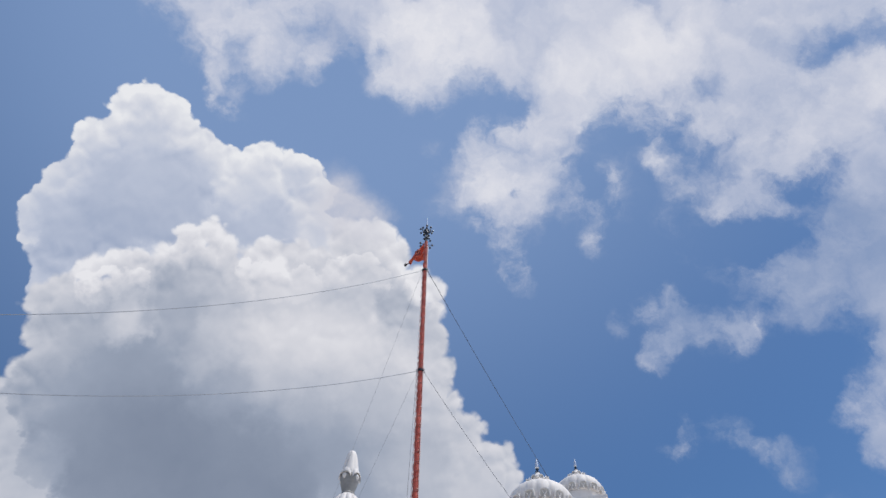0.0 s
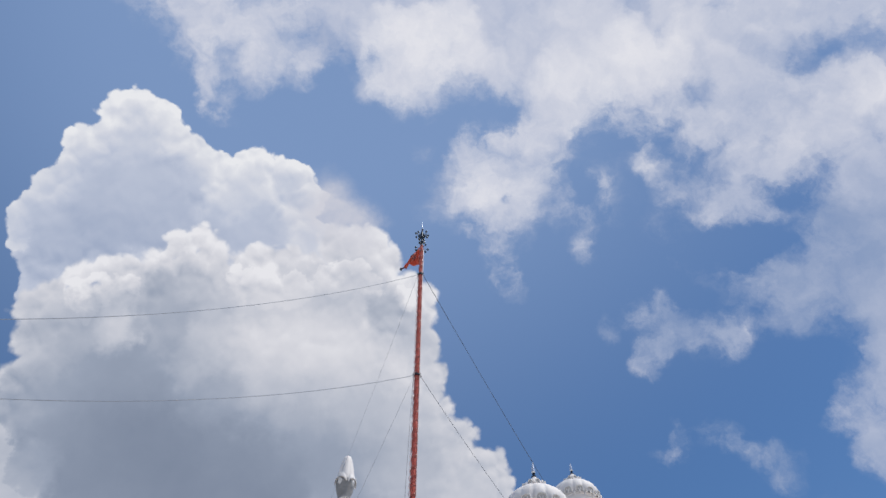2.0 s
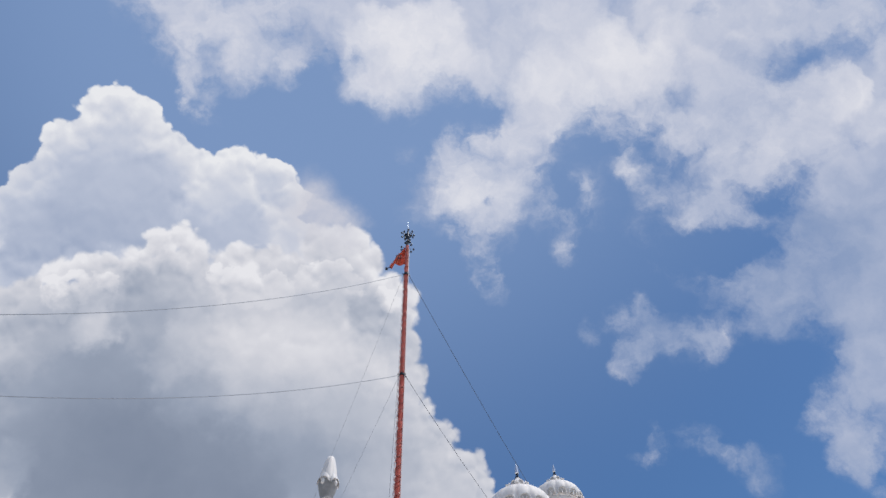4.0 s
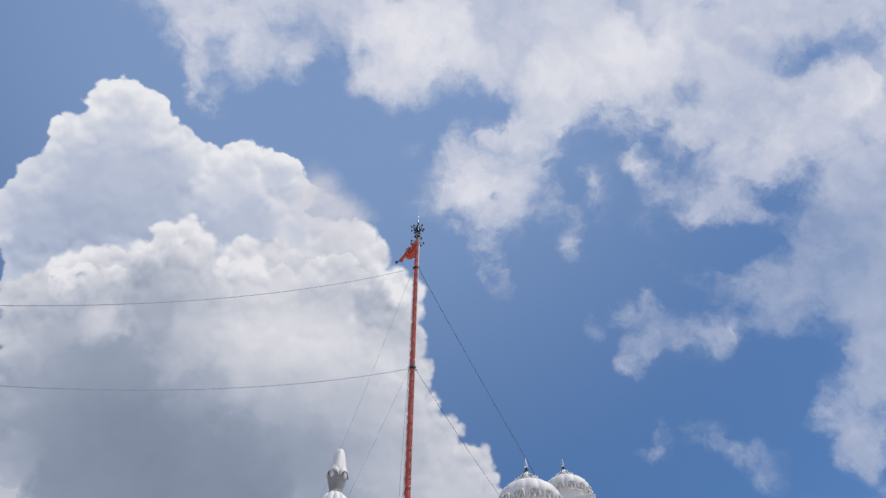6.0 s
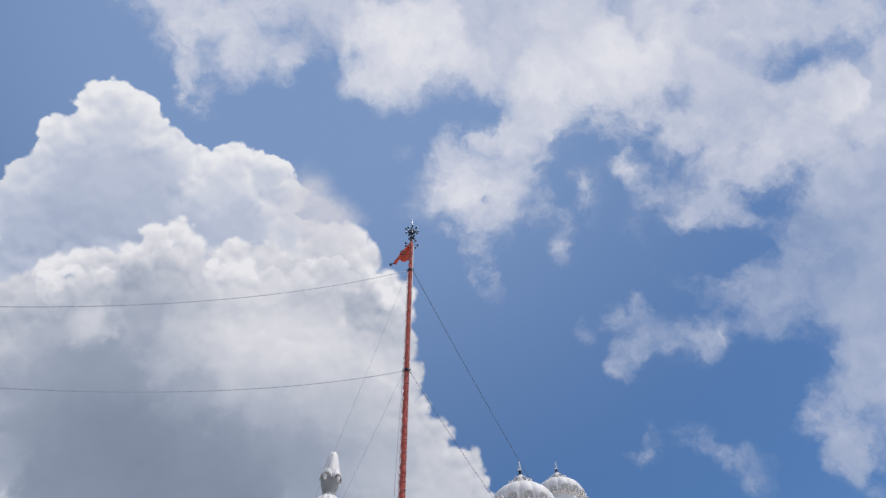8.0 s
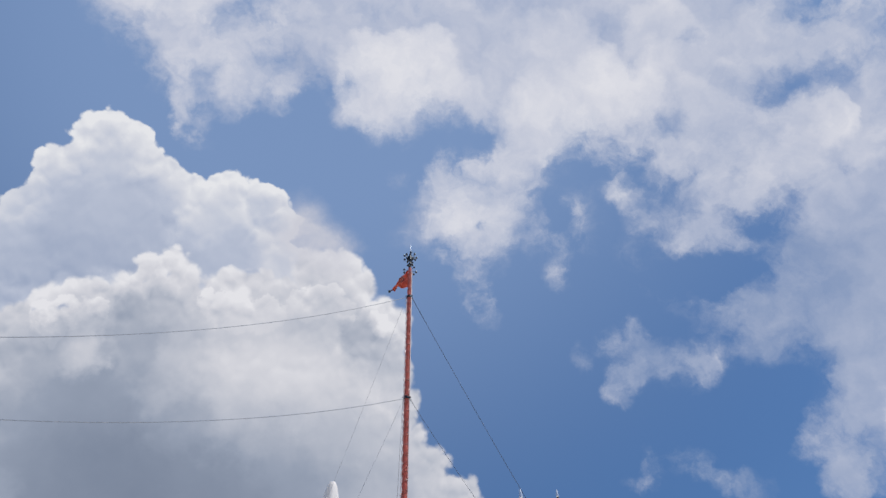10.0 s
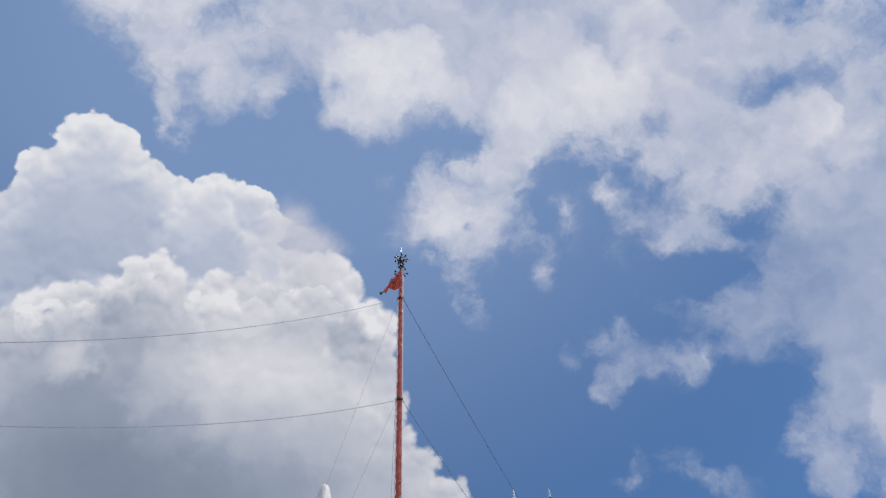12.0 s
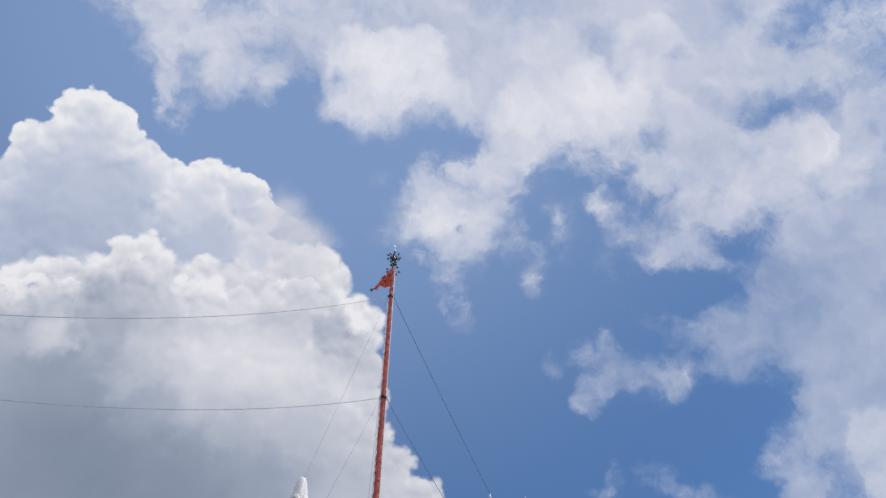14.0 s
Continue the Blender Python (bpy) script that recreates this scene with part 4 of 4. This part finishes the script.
tube([(-0.34, -0.10, TOP - 1.04), (-0.34, -0.10, TOP - 0.64)], 0.02, 5, mark)
part("flag_print", mark, EMBLEM, cloth, "dark printed emblem")
tail = part("tassel_cord", tube([(-0.65, 0.04, TOP - 1.36), (-0.73, 0.02, TOP - 1.44), (-0.80, 0.0, TOP - 1.50)], [0.03, 0.026, 0.022], 6), EMBLEM, flag, "dark tassel cord")
part("tassel", lathe([(0.01, -0.08), (0.05, -0.05), (0.062, 0.0), (0.04, 0.05), (0.01, 0.07)], 10, centre=(-0.82, 0.0, TOP - 1.53)), BULB, flag, "dark round tassel")


# ---- guy wires ----
def guy(start, end, sag, radius=0.014, label="thin steel guy wire slung from the flagpole", name="guy_wire", material=WIRE):
    a, b = Vector(start), Vector(end)
    pts = []
    for i in range(49):
        s = i / 48
        p = a.lerp(b, s)
        p.z -= 4 * sag * s * (1 - s)
        pts.append(p - a)
    ob = part(name, tube(pts, radius, 6), material)
    ob.location = a
    return tagged(ob, label, "guy wire", "guy wires of the flagpole")


guy((PX - 0.1, PY, CLAMP_HIGH), (-28.0, 1.02, 9.0), 4.54, 0.0105)
guy((PX - 0.1, PY, CLAMP_LOW), (-28.0, -1.09, 9.0), 4.10, 0.0105)
guy((PX + 0.1, PY, CLAMP_HIGH), (5.32, 29.3, 19.86), 0.12, 0.0115, "dark cable slung from the flagpole to a domed tower", material=CABLE)
guy((PX + 0.1, PY, CLAMP_LOW), (3.1, 25.7, 17.07), 0.10, 0.0075, "dark cable slung from the flagpole to a domed tower", material=CABLE)
guy((PX - 0.1, PY, CLAMP_HIGH), (-8.73, 34.0, 8.62), 0.5, 0.0042)
guy((PX - 0.1, PY, CLAMP_LOW), (-7.55, 30.0, 8.62), 0.35, 0.0042)
hal = part("halyard", tube([(-0.14, -0.05, CLAMP_LOW - 0.05), (-0.24, -0.06, 15.0), (-0.30, -0.06, 9.0), (-0.25, -0.05, 1.2)], 0.006, 5), CORD)
hal.location = (PX, PY, 0)
tagged(hal, "thin grey halyard cord hanging beside the flagpole", "cord")
